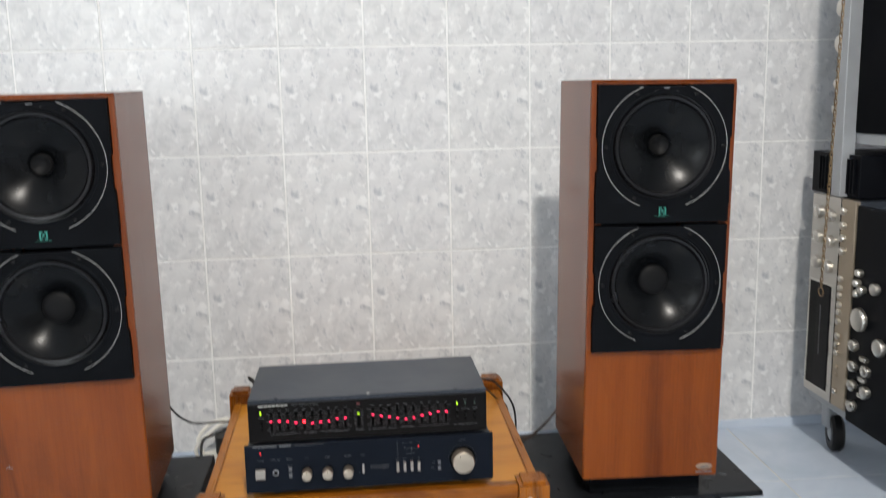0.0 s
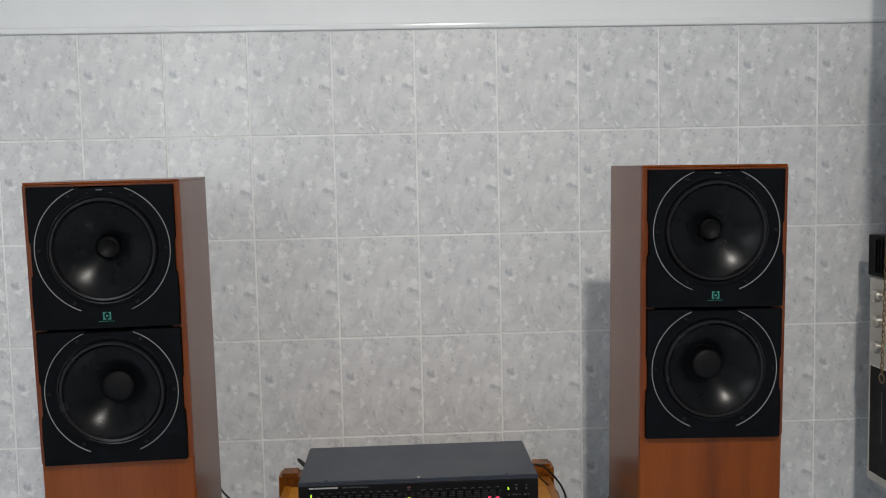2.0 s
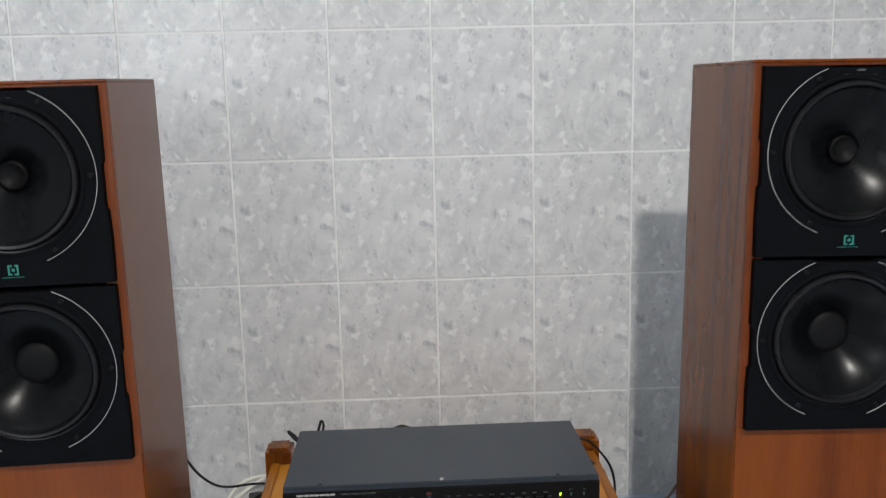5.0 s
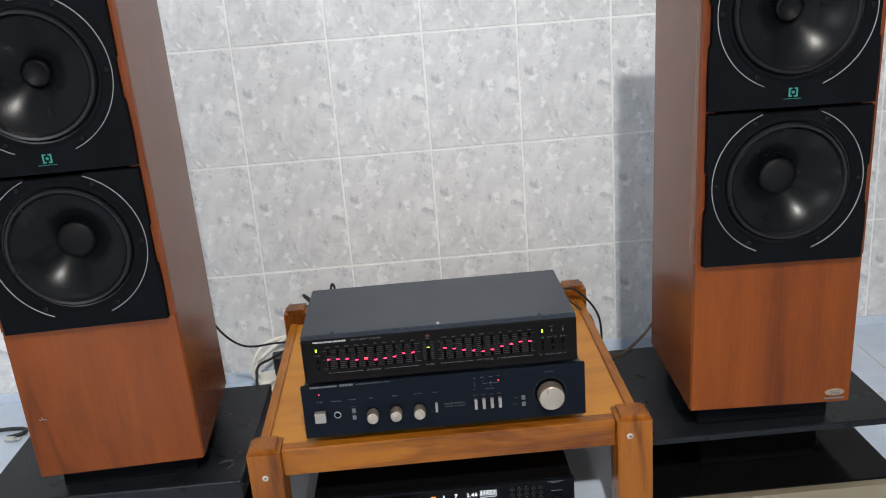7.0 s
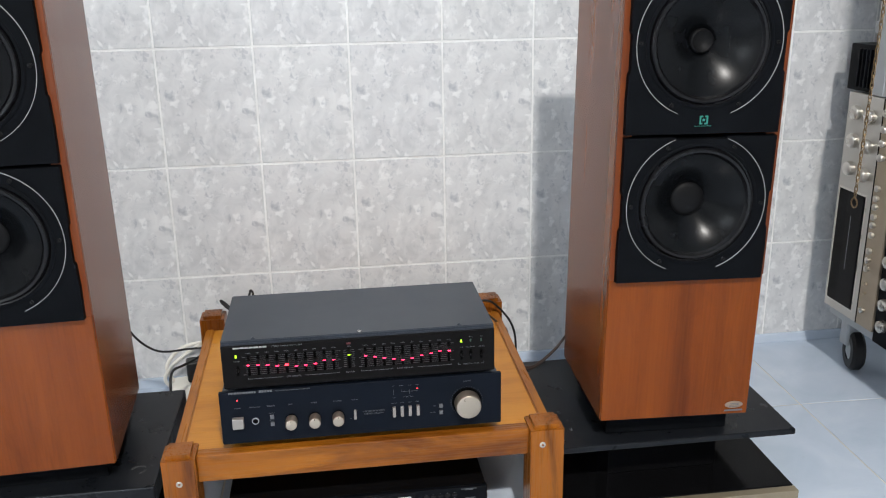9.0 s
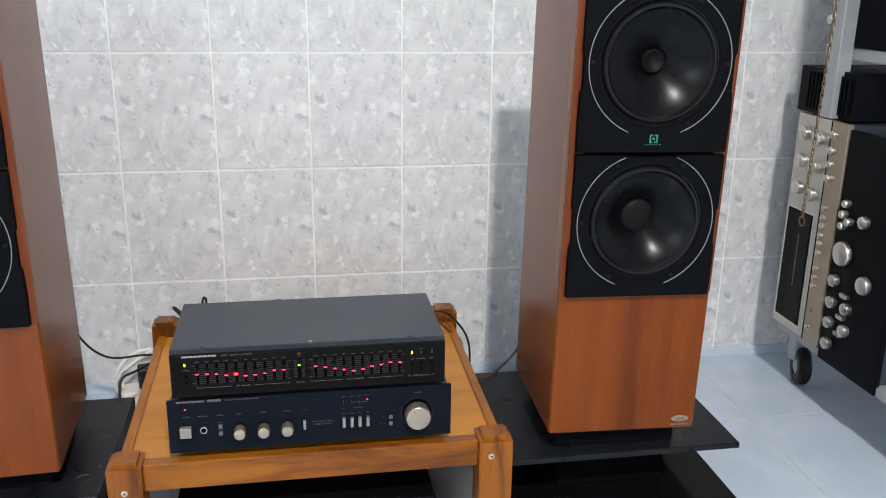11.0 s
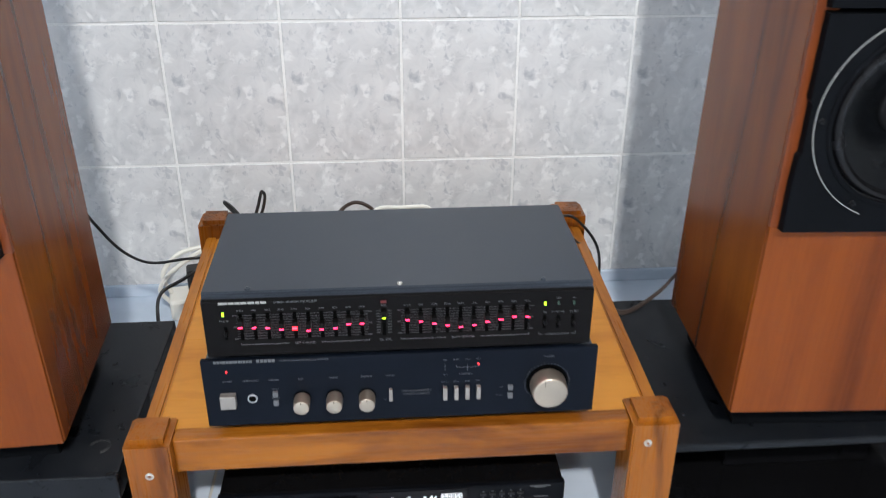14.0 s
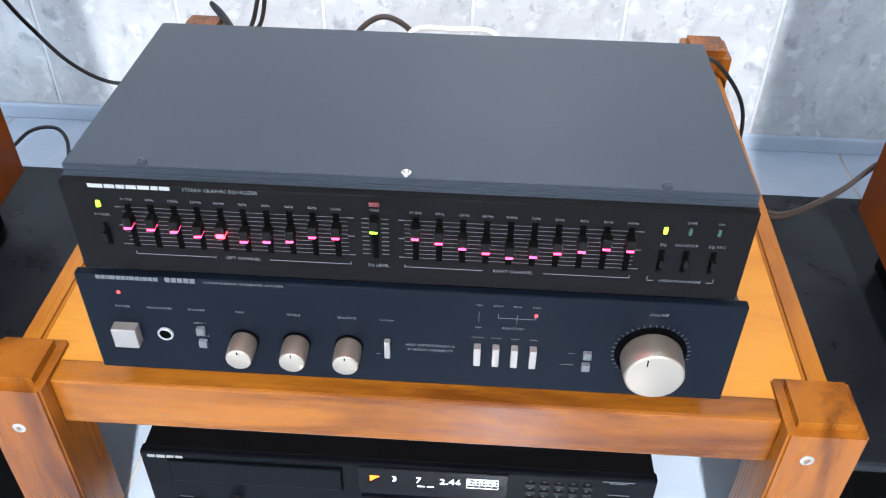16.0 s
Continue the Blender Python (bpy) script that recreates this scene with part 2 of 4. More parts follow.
M_CHALK = plain("chalky_scuff", (0.16, 0.16, 0.16), 0.8, vary=0.3, bumps=0.0)
M_CHAIN = plain("tarnished_brass", (0.22, 0.15, 0.08), 0.4, 0.8, vary=0.3)
M_RED = glow("red_led", (1.0, 0.026, 0.09), 5.5)
M_SLIDER = plain("black_slider_cap", (0.0035, 0.0032, 0.0032), 0.4, vary=0.1, bumps=0.0, gloss=0.12)
M_INDICATOR = glow("small_red_indicator", (1.0, 0.030, 0.035), 2.4)
M_REDHOT = glow("bright_red_led", (1.0, 0.012, 0.020), 14.0)
M_GREEN = glow("lime_led", (0.50, 1.0, 0.02), 1.3)
M_DIMGREEN = plain("unlit_green_led", (0.03, 0.07, 0.05), 0.3, bumps=0.0)
M_DISPLAY = glow("white_display_segment", (0.95, 0.97, 1.0), 0.85)
M_AMBER = glow("amber_display_segment", (1.0, 0.40, 0.05), 0.8)
M_LAMPGLASS = glow("lamp_diffuser", (1.0, 0.985, 0.96), 6.0)
M_FILLPANE = glow("fill_pane_glow", (0.85, 0.93, 1.0), 2.0)

# ---- building helpers ----


def part(name, bm, material, parent, label="", smooth=False):
    me = bpy.data.meshes.new(name)
    bm.to_mesh(me)
    bm.free()
    me.materials.append(material)
    if smooth:
        for p in me.polygons:
            p.use_smooth = True
        me.set_sharp_from_angle(angle=radians(38))
    ob = new(name, me)
    if parent is not None:
        ob.parent = parent
    if label:
        tagged(ob, label)
    return ob


def thing(name, at, turn, label, category, group="", kind=""):
    ob = new(name)
    ob.empty_display_size = 0.05
    ob.matrix_world = pose(*at, 0, 0, turn)
    return tagged(ob, label, category, group, kind)


def add_box(bm, lo, hi, bevel=0.0, seg=2):
    made = bmesh.ops.create_cube(bm, size=1.0)["verts"]
    for v in made:
        v.co = Vector([lo[i] + (v.co[i] + 0.5) * (hi[i] - lo[i]) for i in range(3)])
    if bevel:
        edges = list({e for v in made for e in v.link_edges})
        bmesh.ops.bevel(bm, geom=edges, offset=bevel, segments=seg, profile=0.5, affect="EDGES")
    return bm


def box(lo, hi, bevel=0.0, seg=2):
    return add_box(bmesh.new(), lo, hi, bevel, seg)


def add_lathe(bm, profile, at, axis, seg=48):
    """Turns (radius, height) pairs round an axis that starts at a point."""
    q = Vector((0, 0, 1)).rotation_difference(Vector(axis).normalized()).to_matrix()
    rings = []
    for r, h in profile:
        if r < 1e-6:
            rings.append([bm.verts.new(Vector(at) + q @ Vector((0, 0, h)))])
        else:
            rings.append([bm.verts.new(Vector(at) + q @ Vector((r * math.cos(2 * math.pi * i / seg), r * math.sin(2 * math.pi * i / seg), h))) for i in range(seg)])
    for a, b in zip(rings, rings[1:]):
        for i in range(seg):
            j = (i + 1) % seg
            if len(a) == 1 and len(b) == 1:
                continue
            if len(a) == 1:
                bm.faces.new((a[0], b[j], b[i]))
            elif len(b) == 1:
                bm.faces.new((a[i], a[j], b[0]))
            else:
                bm.faces.new((a[i], a[j], b[j], b[i]))
    bmesh.ops.recalc_face_normals(bm, faces=bm.faces)
    return bm


def lathe(profile, at, axis, seg=48):
    return add_lathe(bmesh.new(), profile, at, axis, seg)


def arc_band(r0, r1, a0, a1, y0, y1, cx=0.0, cz=0.0, seg=36):
    """A thin raised band in the xz plane from angle a0 to a1, in degrees, 0 being straight up."""
    bm = bmesh.new()
    rows = []
    for i in range(seg + 1):
        a = radians(a0 + (a1 - a0) * i / seg)
        s, c = math.sin(a), math.cos(a)
        rows.append([bm.verts.new((cx + r * s, y, cz + r * c)) for r, y in ((r0, y1), (r0, y0), (r1, y0), (r1, y1))])
    for a, b in zip(rows, rows[1:]):
        for k in range(3):
            bm.faces.new((a[k], a[k + 1], b[k + 1], b[k]))
    bm.faces.new(rows[0])
    bm.faces.new(rows[-1])
    bmesh.ops.recalc_face_normals(bm, faces=bm.faces)
    return bm


def smooth_points(pts, n=10):
    pts = [Vector(p) for p in pts]
    ext = [2 * pts[0] - pts[1], *pts, 2 * pts[-1] - pts[-2]]
    out = []
    for i in range(1, len(ext) - 2):
        p0, p1, p2, p3 = ext[i - 1:i + 3]
        for k in range(n):
            t = k / n
            out.append(0.5 * ((2 * p1) + (p2 - p0) * t + (2 * p0 - 5 * p1 + 4 * p2 - p3) * t * t + (3 * p1 - p0 - 3 * p2 + p3) * t ** 3))
    out.append(pts[-1])
    return out


def add_tube(bm, pts, r, seg=8, closed=False):
    rings = []
    n = len(pts)
    up = Vector((0.13, 0.31, 0.94)).normalized()
    for i, p in enumerate(pts):
        d = (pts[(i + 1) % n if closed else min(i + 1, n - 1)] - pts[(i - 1) % n if closed else max(i - 1, 0)]).normalized()
        u = up - d * up.dot(d)
        if u.length < 1e-3:
            u = Vector((1, 0, 0))
        u.normalize()
        up = u
        w = d.cross(u)
        rings.append([bm.verts.new(p + r * (math.cos(2 * math.pi * k / seg) * u + math.sin(2 * math.pi * k / seg) * w)) for k in range(seg)])
    pairs = list(zip(rings, rings[1:])) + ([(rings[-1], rings[0])] if closed else [])
    for a, b in pairs:
        for k in range(seg):
            j = (k + 1) % seg
            bm.faces.new((a[k], a[j], b[j], b[k]))
    if not closed:
        bm.faces.new(rings[0])
        bm.faces.new(rings[-1])
    bmesh.ops.recalc_face_normals(bm, faces=bm.faces)
    return bm


def cable(name, pts, r, material, label, category="cable", group=""):
    ob = part(name, add_tube(bmesh.new(), smooth_points(pts), r), material, None, smooth=True)
    return tagged(ob, label, category, group)


def text_mesh(words, size, at, align="CENTER", stretch=1.0):
    """Letters standing in the xz plane that face -y, as a bmesh."""
    cu = bpy.data.curves.new("letters", "FONT")
    cu.body, cu.size, cu.align_x, cu.align_y, cu.extrude, cu.resolution_u = words, size, align, "CENTER", 0.00008, 1
    ob = bpy.data.objects.new("letters", cu)
    scene.collection.objects.link(ob)
    bpy.context.view_layer.update()
    me = bpy.data.meshes.new_from_object(ob.evaluated_get(bpy.context.evaluated_depsgraph_get()))
    bm = bmesh.new()
    bm.from_mesh(me)
    bm.transform(Matrix.Translation(at) @ pose(0, 0, 0, 90) @ Matrix.Diagonal((stretch, 1, 1, 1)))
    bpy.data.objects.remove(ob)
    bpy.data.curves.remove(cu)
    bpy.data.meshes.remove(me)
    return bm


def print_parts(name, bm, material, parent, label=""):
    """Each separate island of a printed pattern becomes a part of its own."""
    left = set(bm.verts)
    while left:
        island, todo = set(), [min(left, key=lambda v: (round(v.co.x, 6), round(v.co.z, 6), round(v.co.y, 6)))]
        while todo:
            v = todo.pop()
            if v not in island:
                island.add(v)
                todo += [e.other_vert(v) for e in v.link_edges]
        left -= island
        one, made = bmesh.new(), {}
        for f in {f for v in island for f in v.link_faces}:
            for v in f.verts:
                if v not in made:
                    made[v] = one.verts.new(v.co)
            one.faces.new([made[v] for v in f.verts])
        part(name, one, material, parent, label)
    bm.free()


def letters(name, words, size, at, parent, material, align="CENTER", stretch=1.0):
    return part(name, text_mesh(words, size, at, align, stretch), material, parent)

# ---- the room ----
WALL_Y, TILE_W, TILE_H, ROW0, TILE_TOP = 2.208, 0.202, 0.252, 0.012, 1.272
X0, X1, Y0, CEIL = -2.4, 3.0, -2.5, 2.55

wall = part("wall_north", box((X0, WALL_Y + 0.0014, -0.1), (X1, WALL_Y + 0.16, TILE_TOP)), M_GROUT, None)
tagged(wall, "tiled wall with white grout behind the loudspeakers", "wall", kind="structure")
upper = part("wall_north_upper", box((X0, WALL_Y + 0.004, TILE_TOP), (X1, WALL_Y + 0.16, CEIL)), M_PAINT, None)
tagged(upper, "white painted wall above the tiles", "wall", kind="structure")
trim = part("trim", box((X0, WALL_Y - 0.006, TILE_TOP), (X1, WALL_Y + 0.004, TILE_TOP + 0.016), 0.0045, 3), M_TRIM, None, smooth=True)
tagged(trim, "glossy white edging strip along the top of the tiles", "trim", kind="structure")
skirt = part("baseboard", box((X0, WALL_Y - 0.008, -0.001), (X1, WALL_Y + 0.001, 0.024), 0.003), M_FLOOR, None)
tagged(skirt, "low pale blue skirting at the foot of the tiled wall", "skirting", kind="structure")
floor = part("floor", box((X0, Y0, -0.12), (X1, WALL_Y + 0.001, -0.0012)), M_FGROUT, None)
tagged(floor, "pale blue glossy tiled floor with beige joints", "floor", kind="structure")
# ceiling, side and back walls are unseen, added to bounce light
ceiling = part("ceiling", box((X0 - 0.15, Y0 - 0.15, CEIL), (X1 + 0.15, WALL_Y + 0.16, CEIL + 0.1)), M_PAINT, None)
tagged(ceiling, "plain white ceiling, unseen, closing the room for bounced light", "ceiling", kind="structure")
west = part("wall_west", box((X0 - 0.15, Y0 - 0.15, -0.1), (X0, WALL_Y + 0.16, CEIL)), M_PAINT, None)
tagged(west, "plain white side wall, unseen, added for bounced light", "wall", kind="structure")
east = part("wall_east", box((X1, Y0 - 0.15, -0.1), (X1 + 0.15, WALL_Y + 0.16, CEIL)), M_PAINT, None)
tagged(east, "plain white side wall, unseen, added for bounced light", "wall", kind="structure")
bm = bmesh.new()
for lo, hi in (((X0, Y0 - 0.15, -0.1), (-2.0, Y0, CEIL)), ((-1.1, Y0 - 0.15, -0.1), (X1, Y0, CEIL)), ((-2.0, Y0 - 0.15, -0.1), (-1.1, Y0, 0.8)), ((-2.0, Y0 - 0.15, 2.1), (-1.1, Y0, CEIL))):
    add_box(bm, lo, hi)
tagged(part("wall_south", bm, M_PAINT, None), "plain white wall, unseen, added with an opening for the fill window", "wall", kind="structure")
# invented window, never in view, to go with the rear fill
window = thing("fill_window_1", (-1.55, Y0 - 0.06, 0.8), 0, "white framed window with glowing pane, added out of view as fill", "window", kind="structure")
bm = bmesh.new()
for lo, hi in (((-0.45, -0.03, 0), (-0.40, 0.03, 1.3)), ((0.40, -0.03, 0), (0.45, 0.03, 1.3)), ((-0.40, -0.03, 0), (0.40, 0.03, 0.05)), ((-0.40, -0.03, 1.25), (0.40, 0.03, 1.3)), ((-0.02, -0.03, 0.05), (0.02, 0.03, 1.25))):
    add_box(bm, lo, hi)
part("window_frame", bm, M_TRIM, window)
part("pane", box((-0.40, -0.055, 0.05), (0.40, -0.045, 1.25)), M_FILLPANE, window)

lamp = thing("ceiling_lamp", (LAMP[0], LAMP[1], LAMP[2]), 0, "round white ceiling lamp, switched on", "lamp")
part("mount", lathe([(0, 0.13), (0.06, 0.13), (0.06, 0.115), (0.012, 0.105), (0.012, 0.01), (0, 0.01)], (0, 0, 0), (0, 0, 1), 24), M_TRIM, lamp, smooth=True)
part("diffuser", lathe([(0, 0.012), (0.085, 0.012), (0.1, 0.0), (0.095, -0.02), (0, -0.03)], (0, 0, 0), (0, 0, 1), 32), M_LAMPGLASS, lamp, smooth=True)

# ---- loudspeakers ----
SPK_W, SPK_D, SPK_H = 0.250, 0.250, 0.717
LOW_C, TOP_C = 0.3665, 0.6050


def baffle(cab, z0, z1, name):
    """A square black driver panel with finger notches in its sides."""
    w, n, mid = 0.1165, 0.1142, (z0 + z1) / 2
    outline = [(-w, z0), (w, z0), (w + 0.001, z0 + 0.05), (w, mid - 0.03), (n, mid - 0.026), (n, mid + 0.026), (w, mid + 0.03), (w, z1),
               (0.04, z1), (0.038, z1 - 0.003), (-0.038, z1 - 0.003), (-0.04, z1), (-w, z1), (-w, mid + 0.03), (-n, mid + 0.026), (-n, mid - 0.026), (-w, mid - 0.03), (-w - 0.001, z0 + 0.05)]
    bm = bmesh.new()
    zc = LOW_C if z0 < 0.3 else TOP_C
    front = [bm.verts.new((x * 0.993, -0.013, mid + (z - mid) * 0.99)) for x, z in outline]
    back = [bm.verts.new((x, 0.002, z)) for x, z in outline]
    hole = [bm.verts.new((0.0908 * math.cos(2 * math.pi * k / 64), -0.013, zc + 0.0908 * math.sin(2 * math.pi * k / 64))) for k in range(64)]
    deep = [bm.verts.new((v.co.x, 0.03, v.co.z)) for v in hole]
    rims = []
    for loop in (front, hole):
        rims += [bm.edges.new((loop[k], loop[(k + 1) % len(loop)])) for k in range(len(loop))]
    bmesh.ops.triangle_fill(bm, edges=rims, use_beauty=True, use_dissolve=False, normal=(0, -1, 0))
    for p, q in ((front, back), (hole, deep)):
        for k in range(len(p)):
            j = (k + 1) % len(p)
            bm.faces.new((p[k], p[j], q[j], q[k]))
    bmesh.ops.recalc_face_normals(bm, faces=bm.faces)
    return part(name, bm, M_BAFFLE, cab)


def driver(cab, panel, zc, cap_r, cap_out, plug):
    """Chassis ring, rubber surround, cone and dust cap of one bass unit, let into its panel."""
    y = -0.0135
    out = (0, -1, 0)
    ring = part("chassis_ring", lathe([(0.0895, 0.0), (0.0945, 0.0), (0.0945, 0.0008), (0.0935, 0.0014), (0.0905, 0.0014), (0.0895, 0.0006)], (0, y, zc), out, 72), M_BAFFLE, panel, smooth=True)
    part("surround", lathe([(0.0905, 0.0002), (0.0900, -0.0030), (0.0880, -0.0035), (0.0865, 0.0010), (0.0840, 0.0034), (0.0805, 0.0026), (0.0780, -0.0015), (0.0765, -0.0035)], (0, y, zc), out, 72), M_ROLL, panel, smooth=True)
    depth = 0.034
    prof = []
    for i in range(13):
        t = i / 12
        r = 0.0767 + (cap_r - 0.0767) * t
        prof.append((r, -0.0033 - depth * (0.62 * t + 0.38 * t ** 2.0)))
    part("cone", lathe(prof, (0, y, zc), out, 72), M_CONE, panel, smooth=True)
    if plug:
        cap = [(cap_r, -depth - 0.0033), (cap_r * 0.98, -depth - 0.0033 + 0.006), (cap_r * 0.85, -depth - 0.0033 + 0.008), (cap_r * 0.5, -depth - 0.0033 + 0.003), (0, -depth - 0.0033 + 0.001)]
    else:
        cap = [(cap_r, -depth - 0.0033)] + [(cap_r * math.cos(a), -depth - 0.0033 + cap_out * math.sin(a)) for a in [radians(d) for d in (15, 30, 45, 60, 75)]] + [(0, -depth - 0.0033 + cap_out)]
    part("dust_cap", lathe(cap, (0, y, zc), out, 40), M_CAP, panel, smooth=True)
    for a0, a1 in ((22, 158), (202, 338)):
        part("printed_arc", arc_band(0.1074, 0.1082, a0, a1, y - 0.0008, y + 0.0005, 0, zc), M_RING, panel, "pale grey printed ring segment")
    for a in (30, 90, 150, 210, 270, 330):
        s, c = math.sin(radians(a)), math.cos(radians(a))
        part("screw", lathe([(0.0030, 0.0), (0.0034, 0.0020), (0.0026, 0.0026), (0.0012, 0.0026), (0.001, 0.0016), (0, 0.0016)], (0.1012 * s, y, zc + 0.1012 * c), out, 12), M_CAP, panel, smooth=True)


def loudspeaker(at, turn, lean, forward, label, badge_side):
    cab = thing("loudspeaker", at, turn, label, "loudspeaker", "pair of loudspeakers")
    cab.matrix_world = pose(*at, forward, lean, turn)
    h = SPK_W / 2
    for s in (-1, 1):
        lo, hi = sorted((s * h, s * (h - 0.014)))
        part("side_panel", box((lo, 0.004, 0), (hi, SPK_D, SPK_H - 0.004), 0.0010), M_VENEER, cab)
    part("back_panel", box((-h + 0.014, SPK_D - 0.014, 0.0005), (h - 0.014, SPK_D - 0.001, SPK_H - 0.004)), M_BAFFLE, cab)
    part("bottom_panel", box((-h + 0.014, 0.0045, 0.0), (h - 0.014, SPK_D - 0.014, 0.014)), M_BAFFLE, cab)
    part("top_panel", box((-h, 0.0, SPK_H - 0.004), (h, SPK_D, SPK_H), 0.001), M_VENEER, cab)
    part("front_panel", box((-h + 0.001, -0.001, 0.0005), (h - 0.001, 0.004, 0.2455), 0.0008), M_VENEER, cab)
    for s in (-1, 1):
        lo, hi = sorted((s * h, s * (h - 0.022)))
        part("side_edging", box((lo, -0.002, 0.2457), (hi, 0.004, SPK_H - 0.0045), 0.0008), M_EDGE, cab, "orange-brown wooden edge strip, colour darkened for shade")
    part("top_edging", box((-h + 0.022, -0.002, SPK_H - 0.008), (h - 0.022, 0.004, SPK_H - 0.0045), 0.0006), M_EDGE, cab)
    low = baffle(cab, 0.2440, 0.4705, "lower_driver_panel")
    top = baffle(cab, 0.4735, 0.7100, "upper_driver_panel")
    driver(cab, low, LOW_C, 0.0265, 0.006, False)
    driver(cab, top, TOP_C, 0.0180, 0.0, True)
    y = -0.0138
    part("brand_mark", box((-0.005, y - 0.0006, 0.7020), (0.005, y + 0.001, 0.7040)), M_DIMPRINT, top)
    part("brand_mark", box((-0.0035, y - 0.0006, 0.6960), (0.0035, y + 0.001, 0.6990)), M_FAINT, top)
    part("brand_line", box((-0.020, y - 0.0006, 0.6978), (0.020, y + 0.001, 0.6982)), M_FAINT, top)
    bm = bmesh.new()
    for x0, x1, z0, z1 in ((-0.0062, -0.0042, -0.0062, 0.0062), (0.0042, 0.0062, -0.0062, 0.0062), (-0.0042, -0.0012, 0.0044, 0.0062), (0.0018, 0.0042, 0.0044, 0.0062), (-0.0042, -0.0018, -0.0062, -0.0044), (0.0012, 0.0042, -0.0062, -0.0044), (-0.0017, 0.0017, -0.0017, 0.0017)):
        add_box(bm, (x0, y - 0.0006, 0.4950 + z0), (x1, y + 0.001, 0.4950 + z1))
    part("square_emblem", bm, M_TEAL, top, "small teal square emblem")
    part("brand_line", box((-0.014, y - 0.0006, 0.4860), (0.012, y + 0.001, 0.4864)), M_TEAL, top)
    if badge_side:
        badge = part("badge", lathe([(0, 0.0016), (0.0145, 0.0016), (0.0165, 0.0010), (0.0165, 0.0)], (0, 0, 0), (0, -1, 0), 32), M_BRONZE, cab, "small oval bronze badge", True)
        badge.matrix_local = pose(0.1005, -0.001, 0.0175) @ Matrix.Diagonal((0.92, 1, 0.36, 1))
        for k in range(3):
            part("badge_bar", box((0.0925, -0.0030, 0.0140 + 0.0026 * k), (0.1085, -0.0024, 0.0150 + 0.0026 * k)), M_DIMPRINT, cab)
        part("badge_bar", box((0.085, -0.0022, 0.006), (0.116, -0.0008, 0.0085)), M_DIMPRINT, cab)
    else:
        part("scuff", box((-0.105, -0.0016, 0.098), (-0.094, -0.0008, 0.0990)), M_CHALK, cab)
        part("scuff", box((-0.1005, -0.0016, 0.0985), (-0.0995, -0.0008, 0.1035)), M_CHALK, cab)
    part("plinth", box((-h + 0.02, 0.03, -0.0425), (h - 0.02, SPK_D - 0.03, 0.001), 0.002), M_BAFFLE, cab, "black recessed plinth")
    return cab


loudspeaker((0.516, 1.520, 0.203), -1.7, 0.6, 0.8, "tall teak floorstanding loudspeaker with two black woofers and oval badge", True)
loudspeaker((-0.500, 1.522, 0.1985), 2.75, -0.28, 1.2, "tall teak floorstanding loudspeaker with two black woofers and scuffed front", False)

# ---- low stands under the loudspeakers ----


def stand(x0, x1, y0, depth, thick, front, turn, label):
    ob = thing("speaker_stand", ((x0 + x1) / 2, y0, 0), turn, label, "stand", "speaker stands")
    w = (x1 - x0) / 2
    part("base", box((-w, 0.0165, 0.008), (w, depth, 0.0545), 0.002), M_GLOSS, ob)
    part("base_front", box((-w - 0.001, 0.0, 0.002), (w + 0.001, 0.016, 0.0538), 0.0008), front, ob, "metallic champagne front edge")
    for sx in (-1, 1):
        for yy in (0.05, depth - 0.05):
            part("foot", lathe([(0, 0), (0.016, 0), (0.018, 0.009), (0, 0.009)], (sx * (w - 0.05), yy, 0), (0, 0, 1), 16), M_RUBBER, ob)
    part("column", box((-0.10, 0.10, 0.054), (0.10, 0.16, 0.1605 - thick), 0.003), M_GLOSS, ob)
    part("column", box((-0.10, 0.22, 0.054), (0.10, 0.28, 0.1605 - thick), 0.003), M_GLOSS, ob)
    part("top_plate", box((-w, 0.022, 0.1605 - thick), (w - 0.004, depth + 0.022, 0.1605), 0.0025), M_STANDBLACK, ob, "worn black top board")
    return ob


right_stand = stand(0.327, 0.740, 1.498, 0.340, 0.011, M_STANDFRONT, 0, "low black two-tier stand with champagne front edge on the floor")
left_stand = stand(-0.735, -0.317, 1.492, 0.335, 0.036, M_STANDGREY, 0, "low black two-tier stand with silvery front edge and thick top board")
ring = arc_band(0.010, 0.0125, 20, 250, -0.0003, 0.0003, seg=20)
ring.transform(Matrix.Translation((0.172, 0.075, 0.1606)) @ pose(0, 0, 0, 90))
part("scuff", ring, M_CHALK, left_stand, "grey ring-shaped scuff")

# ---- wooden table ----
table = thing("low_table", (0.008, 1.503, 0), 0, "low honey-coloured varnished wooden table with chunky corner posts", "table")


def post(x0, x1, y0, y1, h, name="leg"):
    bm = box((x0, y0, 0), (x1, y1, h))
    tops = [v for v in bm.verts if v.co.z > h - 1e-5]
    edges = [e for e in bm.edges if all(v in tops for v in e.verts)]
    bmesh.ops.bevel(bm, geom=edges, offset=0.007, segments=2, affect="EDGES")
    ups = [e for e in bm.edges if abs(e.verts[0].co.z - e.verts[1].co.z) > h * 0.7]
    bmesh.ops.bevel(bm, geom=ups, offset=0.002, segments=2, affect="EDGES")
    return part(name, bm, M_PINE_Z_SHADED, table)


